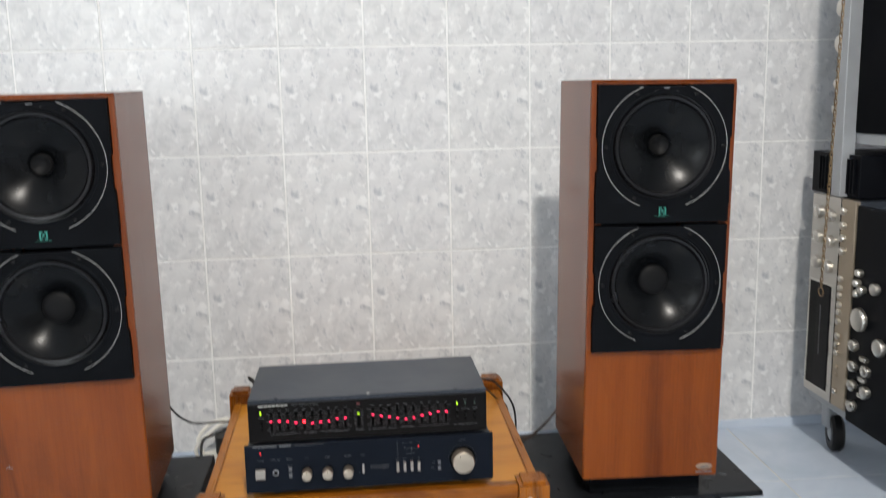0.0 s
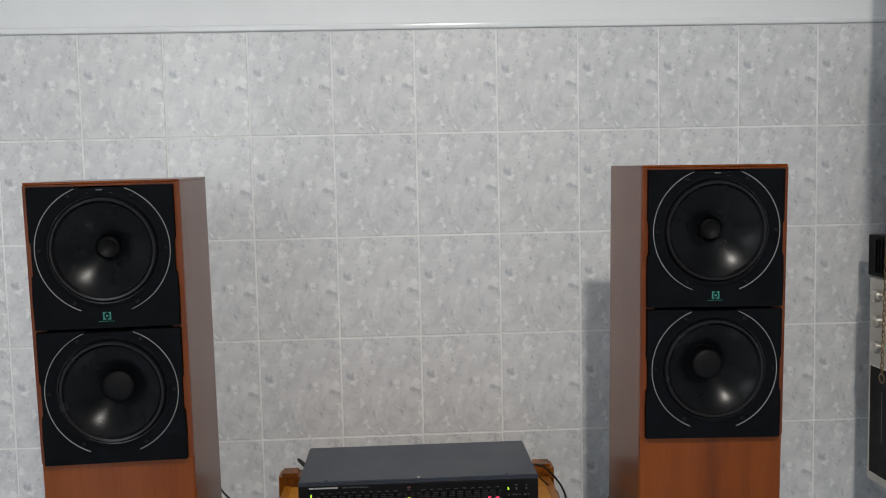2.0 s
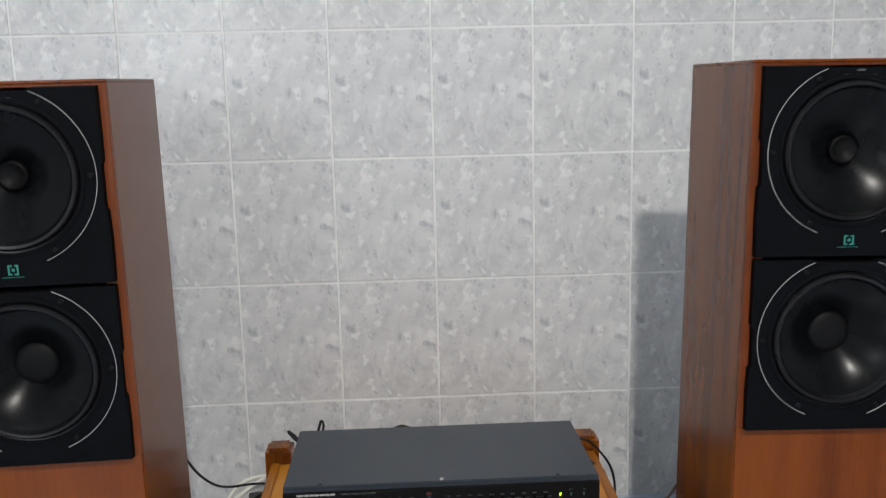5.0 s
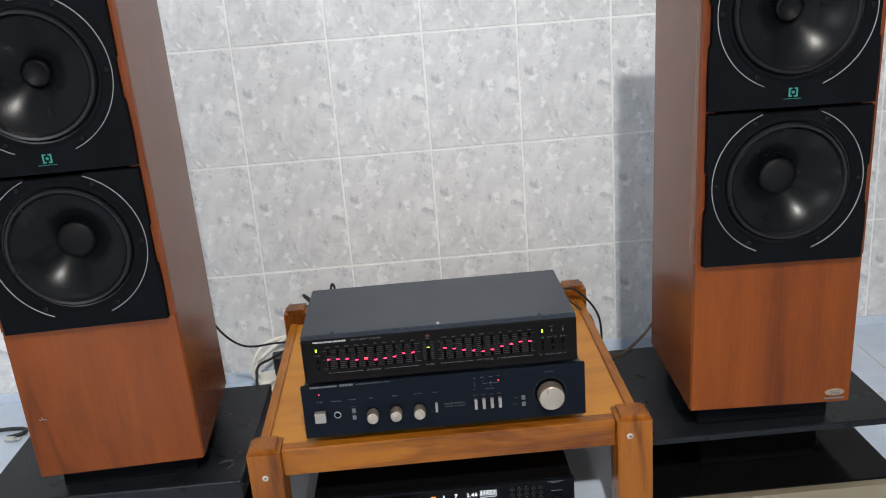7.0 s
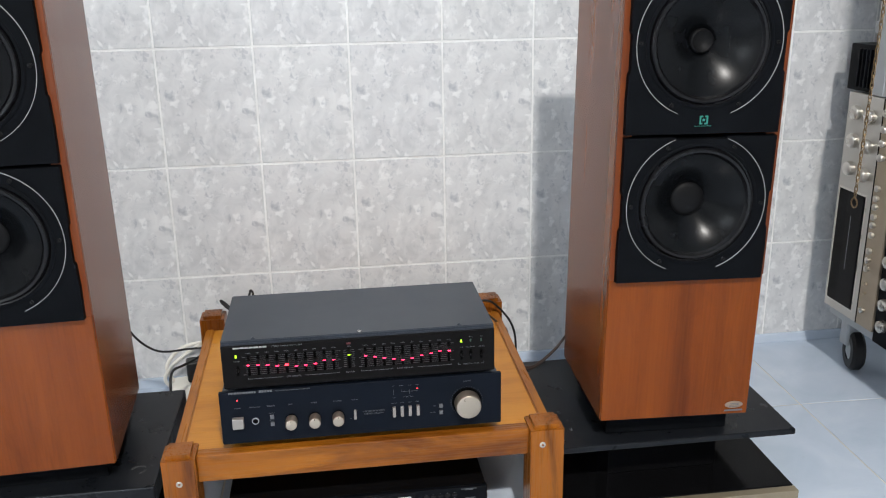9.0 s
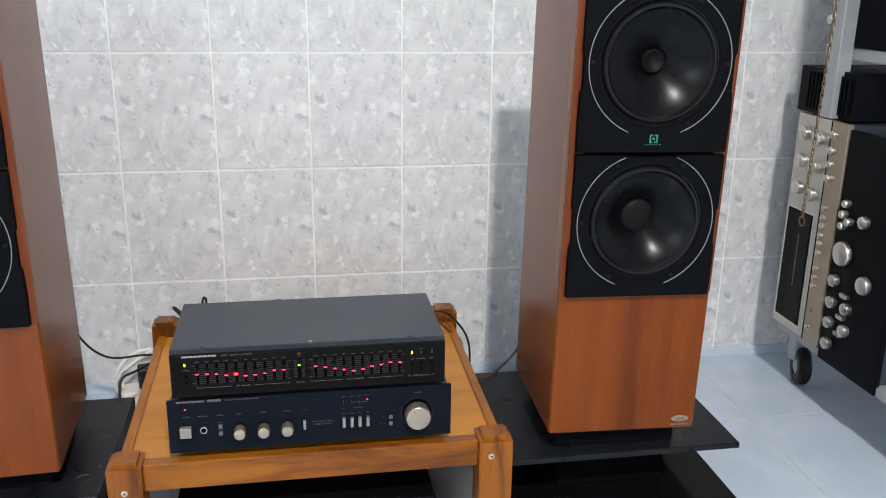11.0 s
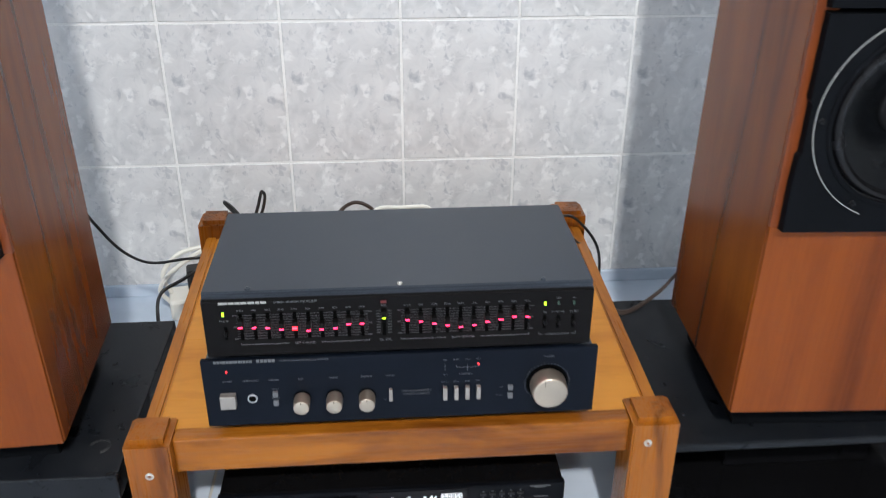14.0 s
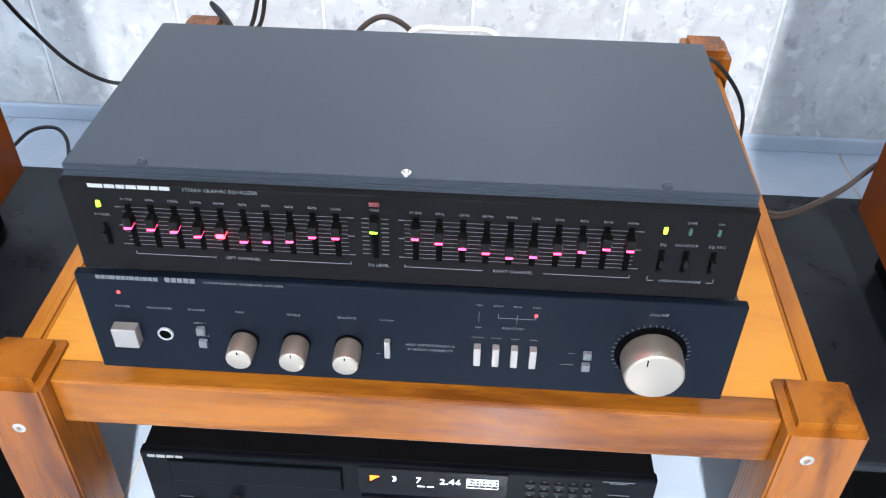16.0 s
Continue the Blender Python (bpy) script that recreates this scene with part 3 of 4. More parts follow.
for x0, x1, y0, y1, h in ((-0.313, -0.262, 0.0, 0.053, 0.214), (0.263, 0.318, 0.0, 0.053, 0.214), (-0.319, -0.269, 0.525, 0.577, 0.234), (0.270, 0.322, 0.525, 0.577, 0.233)):
    leg = post(x0, x1, y0, y1, h)
    if y0 == 0.0:
        bm = lathe([(0.0050, 0.0), (0.0050, 0.0012), (0.0040, 0.0018), (0.0022, 0.0018), (0.0018, 0.0004), (0, 0.0004)], (0.2820 if x0 > 0 else -0.2885, 0.0005, 0.182 if x0 > 0 else 0.167), (0, -1, 0), 20)
        part("bolt", bm, M_STEEL, leg, "steel bolt head", True)
part("front_rail", box((-0.262, 0.014, 0.1590), (0.263, 0.036, 0.2055), 0.0025), M_PINE_X_SHADED, table)
part("back_rail", box((-0.269, 0.545, 0.150), (0.270, 0.567, 0.2045), 0.0025), M_PINE_X_SHADED, table)


def side_rail(xa, xb, width):
    bm = box((0, 0, 0.150), (width, 1, 0.2065), 0.0)
    for v in bm.verts:
        t = v.co.y
        v.co.x += xa + (xb - xa) * t
        v.co.y = 0.050 + 0.478 * t
    bmesh.ops.bevel(bm, geom=[e for e in bm.edges if abs(e.verts[0].co.y - e.verts[1].co.y) > 0.3], offset=0.0025, segments=2, affect="EDGES")
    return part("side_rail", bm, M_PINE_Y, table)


side_rail(-0.300, -0.308, 0.018)
side_rail(0.287, 0.295, 0.018)
bm = box((-0.2825, 0.036, 0.188), (0.2875, 0.546, 0.2035))
for v in bm.verts:
    if v.co.y > 0.3:
        v.co.x += -0.0075 if v.co.x < 0 else 0.0075
part("tabletop", bm, M_PANEL, table, "light plywood top panel")

# ---- hi-fi units on the table ----
FRONT = 1.522


def print_line(bm, x0, x1, z0, z1, y=0.0):
    return add_box(bm, (x0, y - 0.0002, z0), (x1, y + 0.0004, z1))


def feet(ob, xs, ys, h, r=0.013):
    for x in xs:
        for y in ys:
            part("foot", lathe([(0, 0), (r * 0.9, 0), (r, h * 0.3), (r, h + 0.001), (0, h + 0.001)], (x, y, 0), (0, 0, 1), 20), M_RUBBER, ob)


# integrated amplifier: local origin at its foot, below the middle of the front
amp = thing("amplifier", (0.007, FRONT, 0.2035), 0, "blue-black stereo amplifier with champagne knobs on the wooden table", "amplifier")
AW, AZ0, AZ1 = 0.2185, 0.015, 0.103
feet(amp, (-0.17, 0.17), (0.04, 0.27), AZ0)
part("case", box((-AW + 0.004, 0.006, AZ0 + 0.002), (AW - 0.004, 0.315, AZ1 - 0.002), 0.0025), M_CASE, amp)
face = part("faceplate", box((-AW, 0.0, AZ0), (AW, 0.007, AZ1), 0.0012), M_FACE_AMP, amp, "blue-black anodised front plate")


def az(z):
    return z - 0.1982


def ax(x):
    return x - 0.0025


power = part("power_button", box((ax(-0.1985), -0.008, az(0.2415)), (ax(-0.1815), 0.001, az(0.2585)), 0.0008), M_BUTTON, face, "square silver power button")
part("headphone_jack", lathe([(0.0055, 0), (0.0055, 0.0014), (0.0050, 0.0020), (0.0042, 0.0018), (0.0040, 0.0002)], (ax(-0.164), 0.0, az(0.250)), (0, -1, 0), 28), M_RACKSTEEL, face, "steel headphone socket", True)
part("jack_hole", lathe([(0, 0.0012), (0.0041, 0.0012), (0.0041, 0.0)], (ax(-0.164), 0.0, az(0.250)), (0, -1, 0), 20), M_SLOT, face)
for x, z in ((-0.1385, 0.2555), (-0.1385, 0.2435), (0.124, 0.2515), (0.124, 0.2405)):
    part("square_button", box((ax(x) - 0.0028, -0.0035, az(z) - 0.0030), (ax(x) + 0.0028, 0.001, az(z) + 0.0030), 0.0005), M_DIMPRINT, face)


def knob(name, x, z, r, length, parent, pointer):
    out = (0, -1, 0)
    skirt = 0.004 if r < 0.015 else 0.003
    prof = [(r * 0.94, 0.0), (r * 0.94, skirt), (r, skirt + 0.0004), (r, length * 0.55), (r * 0.955, length * 0.93), (r * 0.91, length * 0.985), (r * 0.86, length), (0, length)]
    k = part(name, lathe(prof, (x, 0, z), out, 56), M_KNOB, parent, "champagne aluminium knob", True)
    bm = box((x - 0.0004, -length - 0.0002, z + r * 0.55), (x + 0.0004, -length + 0.0005, z + r * 0.86)) if not pointer else box((x - r * 0.32 - 0.0004, -length - 0.0002, z + r * 0.5), (x - r * 0.32 + 0.0004, -length + 0.0005, z + r * 0.78))
    part("collar", lathe([(r * 1.08, 0.0), (r * 1.08, 0.0012), (r * 0.95, 0.0014)], (x, 0, z), out, 40), M_SLOT, k, "black collar behind the knob", True)
    part("pointer", bm, M_SLOT, k)
    return k


for x in (-0.1095, -0.0735, -0.0375):
    knob("tone_knob", ax(x), az(0.2475), 0.0092, 0.0195, face, False)
knob("volume_knob", ax(0.1657), az(0.2555), 0.0205, 0.0225, face, True)
bm = bmesh.new()
for i in range(31):
    a = radians(-135 + 9 * i)
    c = Vector((ax(0.1657), 0, az(0.2555)))
    t = bmesh.new()
    print_line(t, -0.00022, 0.00022, 0.0243, 0.0262)
    t.transform(Matrix.Translation(c) @ Matrix.Rotation(a, 4, "Y"))
    me = bpy.data.meshes.new("tick")
    t.to_mesh(me)
    bm.from_mesh(me)
    t.free()
    bpy.data.meshes.remove(me)
print_parts("scale_tick", bm, M_DIMPRINT, face)
part("volume_recess", lathe([(0.0238, 0.0), (0.0238, 0.0004), (0.0, 0.0004)], (ax(0.1657), 0, az(0.2555)), (0, -1, 0), 48), M_SLOT, face)
part("loudness_switch", box((ax(-0.0130), -0.004, az(0.2405)), (ax(-0.0090), 0.001, az(0.2560)), 0.0006), M_BUTTON, face)
for x in (0.050, 0.0625, 0.0750, 0.0875):
    part("selector_button", box((ax(x) - 0.0024, -0.0055, az(0.2395)), (ax(x) + 0.0024, 0.001, az(0.2560)), 0.0006), M_BUTTON, face, "slim silver push button")
for x, z in ((-0.189, 0.2865), (0.0872, 0.2845)):
    part("indicator", lathe([(0, 0.0012), (0.0010, 0.001), (0.0012, 0)], (ax(x), 0, az(z)), (0, -1, 0), 12), M_INDICATOR, face, "lit red indicator")
bm = bmesh.new()
x = -0.2015
for wdt in (0.0035, 0.0035, 0.002, 0.005, 0.0035, 0.0035, 0.002, 0.004, 0.0035, 0.002, 0.0035, 0.0035, 0.0035):
    print_line(bm, ax(x), ax(x + wdt - 0.0007), az(0.2975), az(0.3005))
    x += wdt - 0.0001
print_parts("brand_mark", bm, M_DIMPRINT, face)
bm = bmesh.new()
for i in range(5):
    print_line(bm, ax(-0.1555 + 0.0041 * i), ax(-0.1522 + 0.0041 * i), az(0.2973), az(0.3010))
print_parts("model_mark", bm, M_DIMPRINT, face)
for words, x, z, size in (("ULTRAWIDEBAND INTEGRATED AMPLIFIER", -0.104, 0.2985, 0.0027), ("POWER", -0.189, 0.2735, 0.0029), ("HEADPHONES", -0.164, 0.2735, 0.0027), ("SPEAKERS", -0.139, 0.2735, 0.0027), ("system 1", -0.1385, 0.2615, 0.0025), ("system 2", -0.1385, 0.2495, 0.0025),
                          ("BASS", -0.1095, 0.2735, 0.0029), ("TREBLE", -0.0735, 0.2735, 0.0029), ("BALANCE", -0.0375, 0.2735, 0.0029), ("loudness", -0.011, 0.2735, 0.0027),
                          ("HIGH INSTANTANEOUS", 0.018, 0.2515, 0.0031), ("CURRENT CAPABILITY", 0.018, 0.2470, 0.0031), ("FUNCTION", 0.073, 0.2715, 0.0029), ("VOLUME", 0.1657, 0.2905, 0.0032),
                          ("tape", 0.050, 0.2915, 0.0026), ("phono", 0.0625, 0.2915, 0.0026), ("tuner", 0.075, 0.2915, 0.0026), ("video", 0.0872, 0.2915, 0.0026),
                          ("tape", 0.050, 0.2715, 0.0026), ("monitor", 0.050, 0.2620, 0.0026), ("phono", 0.0625, 0.2620, 0.0026), ("tuner", 0.075, 0.2620, 0.0026), ("video", 0.0872, 0.2620, 0.0026)):
    letters("lettering", words, size, (ax(x), -0.0001, az(z)), face, M_DIMPRINT)
bm = bmesh.new()
for x0, x1, z0, z1 in ((0.0498, 0.0502, 0.2765, 0.2855), (0.0625, 0.0872, 0.2805, 0.2809), (0.0625, 0.0629, 0.2809, 0.2840), (0.0868, 0.0872, 0.2809, 0.2825), (0.0748, 0.0752, 0.2760, 0.2840), (0.111, 0.116, 0.2513, 0.2517), (0.107, 0.116, 0.2403, 0.2407), (-0.019, -0.016, 0.2410, 0.2414)):
    print_line(bm, ax(x0), ax(x1), az(z0), az(z1))
print_parts("selector_line", bm, M_DIMPRINT, face)

# graphic equalizer on the amplifier
EZ = 0.3065
eq = thing("graphic_equalizer", (0.0065, FRONT, EZ), 0, "black graphic equalizer with red-lit sliders on top of the amplifier", "equalizer")
EW = 0.209
feet(eq, (-0.16, 0.16), (0.035, 0.16), 0.006, 0.010)


def ez(z):
    return z - EZ + 0.0075


def ex(x):
    return x - 0.0015


bm = box((-EW, 0.0045, 0.0058), (EW, 0.208, 0.0795))
bmesh.ops.bevel(bm, geom=[e for e in bm.edges if all(v.co.z > 0.07 for v in e.verts) and all(v.co.y < 0.1 for v in e.verts)], offset=0.0055, segments=4, affect="EDGES")
bmesh.ops.bevel(bm, geom=[e for e in bm.edges if e.calc_face_angle(0) > 1.2], offset=0.0012, segments=2, affect="EDGES")
part("case", bm, M_CASE, eq, "black enamelled steel cover", True)
eqf = part("faceplate", box((-EW + 0.001, -0.001, 0.0062), (EW - 0.001, 0.006, 0.0742), 0.0010), M_FACE_EQ, eq, "black anodised front plate")
for x in (-0.161, 0.0, 0.155):
    part("screw", lathe([(0.0034, 0), (0.0032, 0.0012), (0.0018, 0.0016), (0.0012, 0.0009), (0, 0.0009)], (x, 0.0155, 0.0795), (0, 0, 1), 16), M_STEEL if x == 0.0 else M_CASE, eq, "cover screw", True)
LEFT = [(-0.1670 + 0.01415 * i, z) for i, z in enumerate((0.3452, 0.3448, 0.3440, 0.3412, 0.3415, 0.3388, 0.3396, 0.3408, 0.3450, 0.3450))]
RIGHT = [(0.0085 + 0.01430 * i, z) for i, z in enumerate((0.3475, 0.3450, 0.3418, 0.3392, 0.3364, 0.3382, 0.3418, 0.3440, 0.3468, 0.3462))]
HERTZ = ("31.5Hz", "63Hz", "125Hz", "250Hz", "500Hz", "1kHz", "2kHz", "4kHz", "8kHz", "16kHz")
Y = -0.001
bm = bmesh.new()
for k in range(10):
    z = ez(0.3560 - 0.0032 * k)
    for a, b in ((-0.1715, -0.0330), (0.0015, 0.1410)):
        print_line(bm, ex(a), ex(b), z - 0.00018, z + 0.00018, Y)
for a, b in ((-0.1755, -0.1715), (-0.033, -0.029), (-0.002, 0.0015), (0.141, 0.145)):
    for z in (0.3560, 0.3420, 0.3272):
        print_line(bm, ex(a), ex(b), ez(z) - 0.0004, ez(z) + 0.0004, Y)
for k in range(9):
    z = ez(0.3560 - 0.0034 * k)
    for a, b in ((-0.0245, -0.0200), (-0.0125, -0.0080)):
        print_line(bm, ex(a), ex(b), z - 0.0003, z + 0.0003, Y)
print_parts("scale_line", bm, M_FAINT, eqf)


def slider(x, z, lamp, hot=False):
    slot = part("slot", box((ex(x) - 0.0019, Y - 0.0005, ez(0.3255)), (ex(x) + 0.0019, Y + 0.001, ez(0.3585))), M_SLOT, eqf)
    cap = part("slider_cap", box((ex(x) - 0.0028, Y - 0.0075, ez(z) + 0.0004), (ex(x) + 0.0028, Y, ez(z) + 0.0076), 0.0007), M_SLIDER, slot)
    w, hh = (0.0023, 0.0010) if not hot else (0.0026, 0.0022)
    part("slider_light", box((ex(x) - w, Y - 0.0080, ez(z) - 0.0006), (ex(x) + w, Y - 0.0005, ez(z) - 0.0006 + hh * 1.5), 0.0004), lamp, slot, "lit slider tip")


for i, (x, z) in enumerate(LEFT):
    slider(x, z, M_REDHOT if i == 4 else M_RED, i == 4)
for x, z in RIGHT:
    slider(x, z, M_RED)
slider(-0.0163, 0.3510, M_GREEN)
part("peak_light", box((ex(-0.0195), Y - 0.0010, ez(0.3655)), (ex(-0.0132), Y + 0.001, ez(0.3685)), 0.0004), M_PEAKOFF, eqf, "unlit red peak lamp")
for x, m in ((-0.1850, M_GREEN), (0.1570, M_GREEN), (0.1715, M_DIMGREEN), (0.1885, M_DIMGREEN)):
    w = 0.0012 if m is M_GREEN else 0.0010
    part("indicator", box((ex(x) - w, Y - 0.0012, ez(0.3580) - 0.0023), (ex(x) + w, Y + 0.001, ez(0.3580) + 0.0023), 0.0004), m, eqf, "lime green indicator" if m is M_GREEN else "unlit indicator")
for x in (0.1575, 0.1722, 0.1885, -0.1838):
    part("switch_slot", box((ex(x) - 0.0016, Y - 0.0004, ez(0.3265)), (ex(x) + 0.0016, Y + 0.001, ez(0.3430))), M_SLOT, eqf)
    part("switch_cap", box((ex(x) - 0.0014, Y - 0.0055, ez(0.3330)), (ex(x) + 0.0014, Y, ez(0.3385)), 0.0005), M_SLIDER, eqf)
bm = bmesh.new()
x = -0.1885
for wdt in (0.0095, 0.0065, 0.0055, 0.0065, 0.0075, 0.0045, 0.0065):
    print_line(bm, ex(x), ex(x + wdt - 0.0003), ez(0.3698), ez(0.3724), Y)
    x += wdt + 0.0006
print_parts("brand_mark", bm, M_RING, eqf)
bm = bmesh.new()
for a, b, z in ((-0.1690, -0.118, 0.3195), (-0.0840, -0.0325, 0.3195), (0.0015, 0.0500, 0.3195), (0.0880, 0.1410, 0.3195), (0.1520, 0.1560, 0.3185), (0.1885, 0.1925, 0.3185)):
    print_line(bm, ex(a), ex(b), ez(z) - 0.00025, ez(z) + 0.00025, Y)
for x in (-0.1690, -0.0325, 0.0015, 0.1410, 0.1520, 0.1925):
    print_line(bm, ex(x) - 0.00025, ex(x) + 0.00025, ez(0.3190), ez(0.3215), Y)
print_parts("channel_bracket", bm, M_DIMPRINT, eqf)
for words, x, z, size in (("STEREO GRAPHIC EQUALIZER", -0.1085, 0.3708, 0.0034), ("POWER", -0.1845, 0.3495, 0.0028), ("LEFT CHANNEL", -0.1010, 0.3195, 0.0032), ("RIGHT CHANNEL", 0.0690, 0.3195, 0.0032), ("EQ LEVEL", -0.0150, 0.3195, 0.0032), ("PEAK", -0.0163, 0.3625, 0.0026),
                          ("OPERATION MODE", 0.1722, 0.3185, 0.0030), ("EQ", 0.1575, 0.3470, 0.0030), ("MONITOR", 0.1715, 0.3470, 0.0030), ("EQ REC", 0.1895, 0.3470, 0.0030), ("TAPE", 0.1715, 0.3640, 0.0026), ("ON", 0.1885, 0.3640, 0.0026)):
    letters("lettering", words, size, (ex(x), Y - 0.0001, ez(z)), eqf, M_DIMPRINT)
for row in (LEFT, RIGHT):
    for word, (x, z) in zip(HERTZ, row):
        letters("lettering", word, 0.0026, (ex(x), Y - 0.0001, ez(0.3620)), eqf, M_DIMPRINT)

# compact disc player under the table
CDX, CDY = -0.007, 1.545
cd = thing("disc_player", (CDX, CDY, 0), 0, "black disc player with lit display on the floor below the table", "disc player")
feet(cd, (-0.17, 0.17), (0.04, 0.25), 0.012, 0.016)
part("case", box((-0.2125, 0.005, 0.0118), (0.2125, 0.300, 0.0905), 0.002), M_GLOSS, cd, "gloss black cover")
cdf = part("faceplate", box((-0.2145, 0.0, 0.0118), (0.2145, 0.010, 0.0900), 0.0022), M_FACE_CD, cd, "black plastic front")
part("disc_tray", box((-0.190, -0.0025, 0.0555), (-0.046, 0.001, 0.0825), 0.0008), M_FACE_CD, cdf)
part("tray_gap", box((-0.1915, -0.0006, 0.0540), (-0.0445, 0.001, 0.0840)), M_SLOT, cdf)
part("display_window", box((-0.031, -0.0018, 0.0535), (0.0930, 0.001, 0.0885), 0.0006), M_SMOKE, cdf, "smoked display window")
for w, x, z, size in (("3", -0.001, 0.0755, 0.0105), ("7", 0.019, 0.0755, 0.0105), ("2.46", 0.0455, 0.0755, 0.0105)):
    letters("display_digits", w, size, (x, -0.0020, z), cdf, M_DISPLAY)
bm = bmesh.new()
for i in range(6):
    print_line(bm, 0.0590 + 0.0052 * i, 0.0593 + 0.0052 * i, 0.0695, 0.0815, -0.0020)
for z in (0.0695, 0.0735, 0.0775, 0.0812):
    print_line(bm, 0.0590, 0.0853, z, z + 0.0003, -0.0020)
for i in range(5):
    print_line(bm, 0.0606 + 0.0052 * i, 0.0618 + 0.0052 * i, 0.0748, 0.0766, -0.0020)
for i in range(5):
    print_line(bm, 0.0606 + 0.0052 * i, 0.0618 + 0.0052 * i, 0.0785, 0.0803, -0.0020)
print_line(bm, 0.0180, 0.0240, 0.0672, 0.0682, -0.0020)
print_line(bm, 0.0265, 0.0320, 0.0672, 0.0682, -0.0020)
print_parts("grid_line", bm, M_DISPLAY, cdf, "lit white track grid")
bm = bmesh.new()
v = [bm.verts.new(c) for c in ((-0.0215, -0.0022, 0.0715), (-0.0215, -0.0022, 0.0795), (-0.0130, -0.0022, 0.0785))]
bm.faces.new(v)
bmesh.ops.solidify(bm, geom=bm.faces[:], thickness=0.0003)
part("play_symbol", bm, M_AMBER, cdf)
bm = bmesh.new()
x = -0.208
for wdt in (0.0075, 0.0085, 0.0075, 0.0075):
    print_line(bm, x, x + wdt - 0.0012, 0.0835, 0.0872, 0.0)
    x += wdt
print_parts("brand_mark", bm, M_RING, cdf)
for r in range(4):
    for c in range(5):
        part("key", box((0.108 + 0.0117 * c, -0.002, 0.0750 - 0.0095 * r), (0.1155 + 0.0117 * c, 0.001, 0.0790 - 0.0095 * r), 0.0005), M_RUBBER, cdf)
bm = bmesh.new()
for r in range(4):
    for c in range(5):
        print_line(bm, 0.1103 + 0.0117 * c, 0.1128 + 0.0117 * c, 0.0802 - 0.0095 * r, 0.0812 - 0.0095 * r, 0.0)
for a, b, z in ((0.170, 0.196, 0.0855), (0.176, 0.190, 0.0835), (0.176, 0.194, 0.0680), (0.172, 0.202, 0.0245), (-0.122, -0.080, 0.0265), (-0.076, -0.056, 0.0270), (-0.190, -0.178, 0.0300)):
    print_line(bm, a, b, z, z + 0.0011, 0.0)
print_parts("print_bar", bm, M_DIMPRINT, cdf, "small illegible grey print")
for x0, x1, z0, z1 in ((-0.026, -0.004, 0.0300, 0.0400), (-0.001, 0.030, 0.0300, 0.0400), (0.033, 0.056, 0.0300, 0.0400), (0.060, 0.082, 0.0330, 0.0420), (0.060, 0.082, 0.0225, 0.0310), (0.106, 0.125, 0.0300, 0.0370), (0.128, 0.147, 0.0300, 0.0370), (0.150, 0.166, 0.0300, 0.0370), (-0.030, 0.088, 0.0440, 0.0490), (-0.191, -0.168, 0.0220, 0.0290)):
    part("button", box((x0, -0.0025, z0), (x1, 0.001, z1), 0.0007), M_FACE_CD, cdf)
for x in (-0.140, 0.186):
    part("small_knob", lathe([(0, 0.010), (0.0052, 0.010), (0.006, 0.009), (0.0064, 0)], (x, 0, 0.030 if x < 0 else 0.052), (0, -1, 0), 24), M_RUBBER, cdf, smooth=True)

# ---- equipment rack beside the wall ----
RX, RY, SHRINK, LIFT = 1.090, 2.040, 0.931, 0.029


def rack_thing(name, x, y, z, label, category, group=""):
    """A thing of the rack, placed by offsets from the rack's corner by the wall."""
    ob = thing(name, (0, 0, 0), 0, label, category, group)
    ob.matrix_world = Matrix.Translation((RX + x * SHRINK, RY + y * SHRINK, LIFT + z * SHRINK)) @ Matrix.Diagonal((SHRINK, SHRINK, SHRINK, 1))
    return ob


rack = rack_thing("equipment_rack", 0, 0, 0, "grey steel equipment rack on black castors", "rack")


def rk(name, lo, hi, m, bevel=0.002, parent=None, label=""):
    return part(name, box(lo, hi, bevel), m, parent or rack, label)


rk("upright", (0.0, -0.120, 0.672), (0.034, -0.080, 1.55), M_RACKSTEEL)
rk("upright", (0.0, -0.780, 0.150), (0.034, -0.745, 1.55), M_RACKSTEEL)
for yy in (-0.100, -0.780):
    rk("upright", (0.460, yy, 0.150), (0.494, yy + 0.035, 1.55), M_RACKSTEEL)
rk("shelf", (0.010, -0.80, 0.128), (0.52, -0.01, 0.1495), M_RACKSTEEL, label="grey steel shelf")
rk("shelf", (0.036, -0.80, 0.800), (0.459, -0.01, 0.827), M_RACKSTEEL, label="grey steel shelf")
rk("shelf", (0.036, -0.80, 1.400), (0.459, -0.01, 1.427), M_RACKSTEEL, label="grey steel shelf")
for yy in (-0.008, -0.72):
    for xx in (0.091, 0.44):
        part("castor_fork", box((xx - 0.024, yy - 0.004, 0.030), (xx + 0.024, yy + 0.030, 0.1285), 0.005), M_RACKSTEEL, rack)
        wheel = part("castor_wheel", lathe([(0.024, -0.016), (0.043, -0.016), (0.0496, -0.009), (0.0496, 0.009), (0.043, 0.016), (0.024, 0.016), (0.024, -0.016)], (xx, yy - 0.004, 0.0186), (1, -0.3, 0), 32), M_RUBBER, rack, "black rubber castor wheel", True)
        part("hub", lathe([(0, -0.0175), (0.012, -0.0175), (0.0245, -0.012), (0.0245, 0.012), (0.012, 0.0175), (0, 0.0175)], (xx, yy - 0.004, 0.0186), (1, -0.3, 0), 24), M_RACKSTEEL, wheel, "grey hub", True)


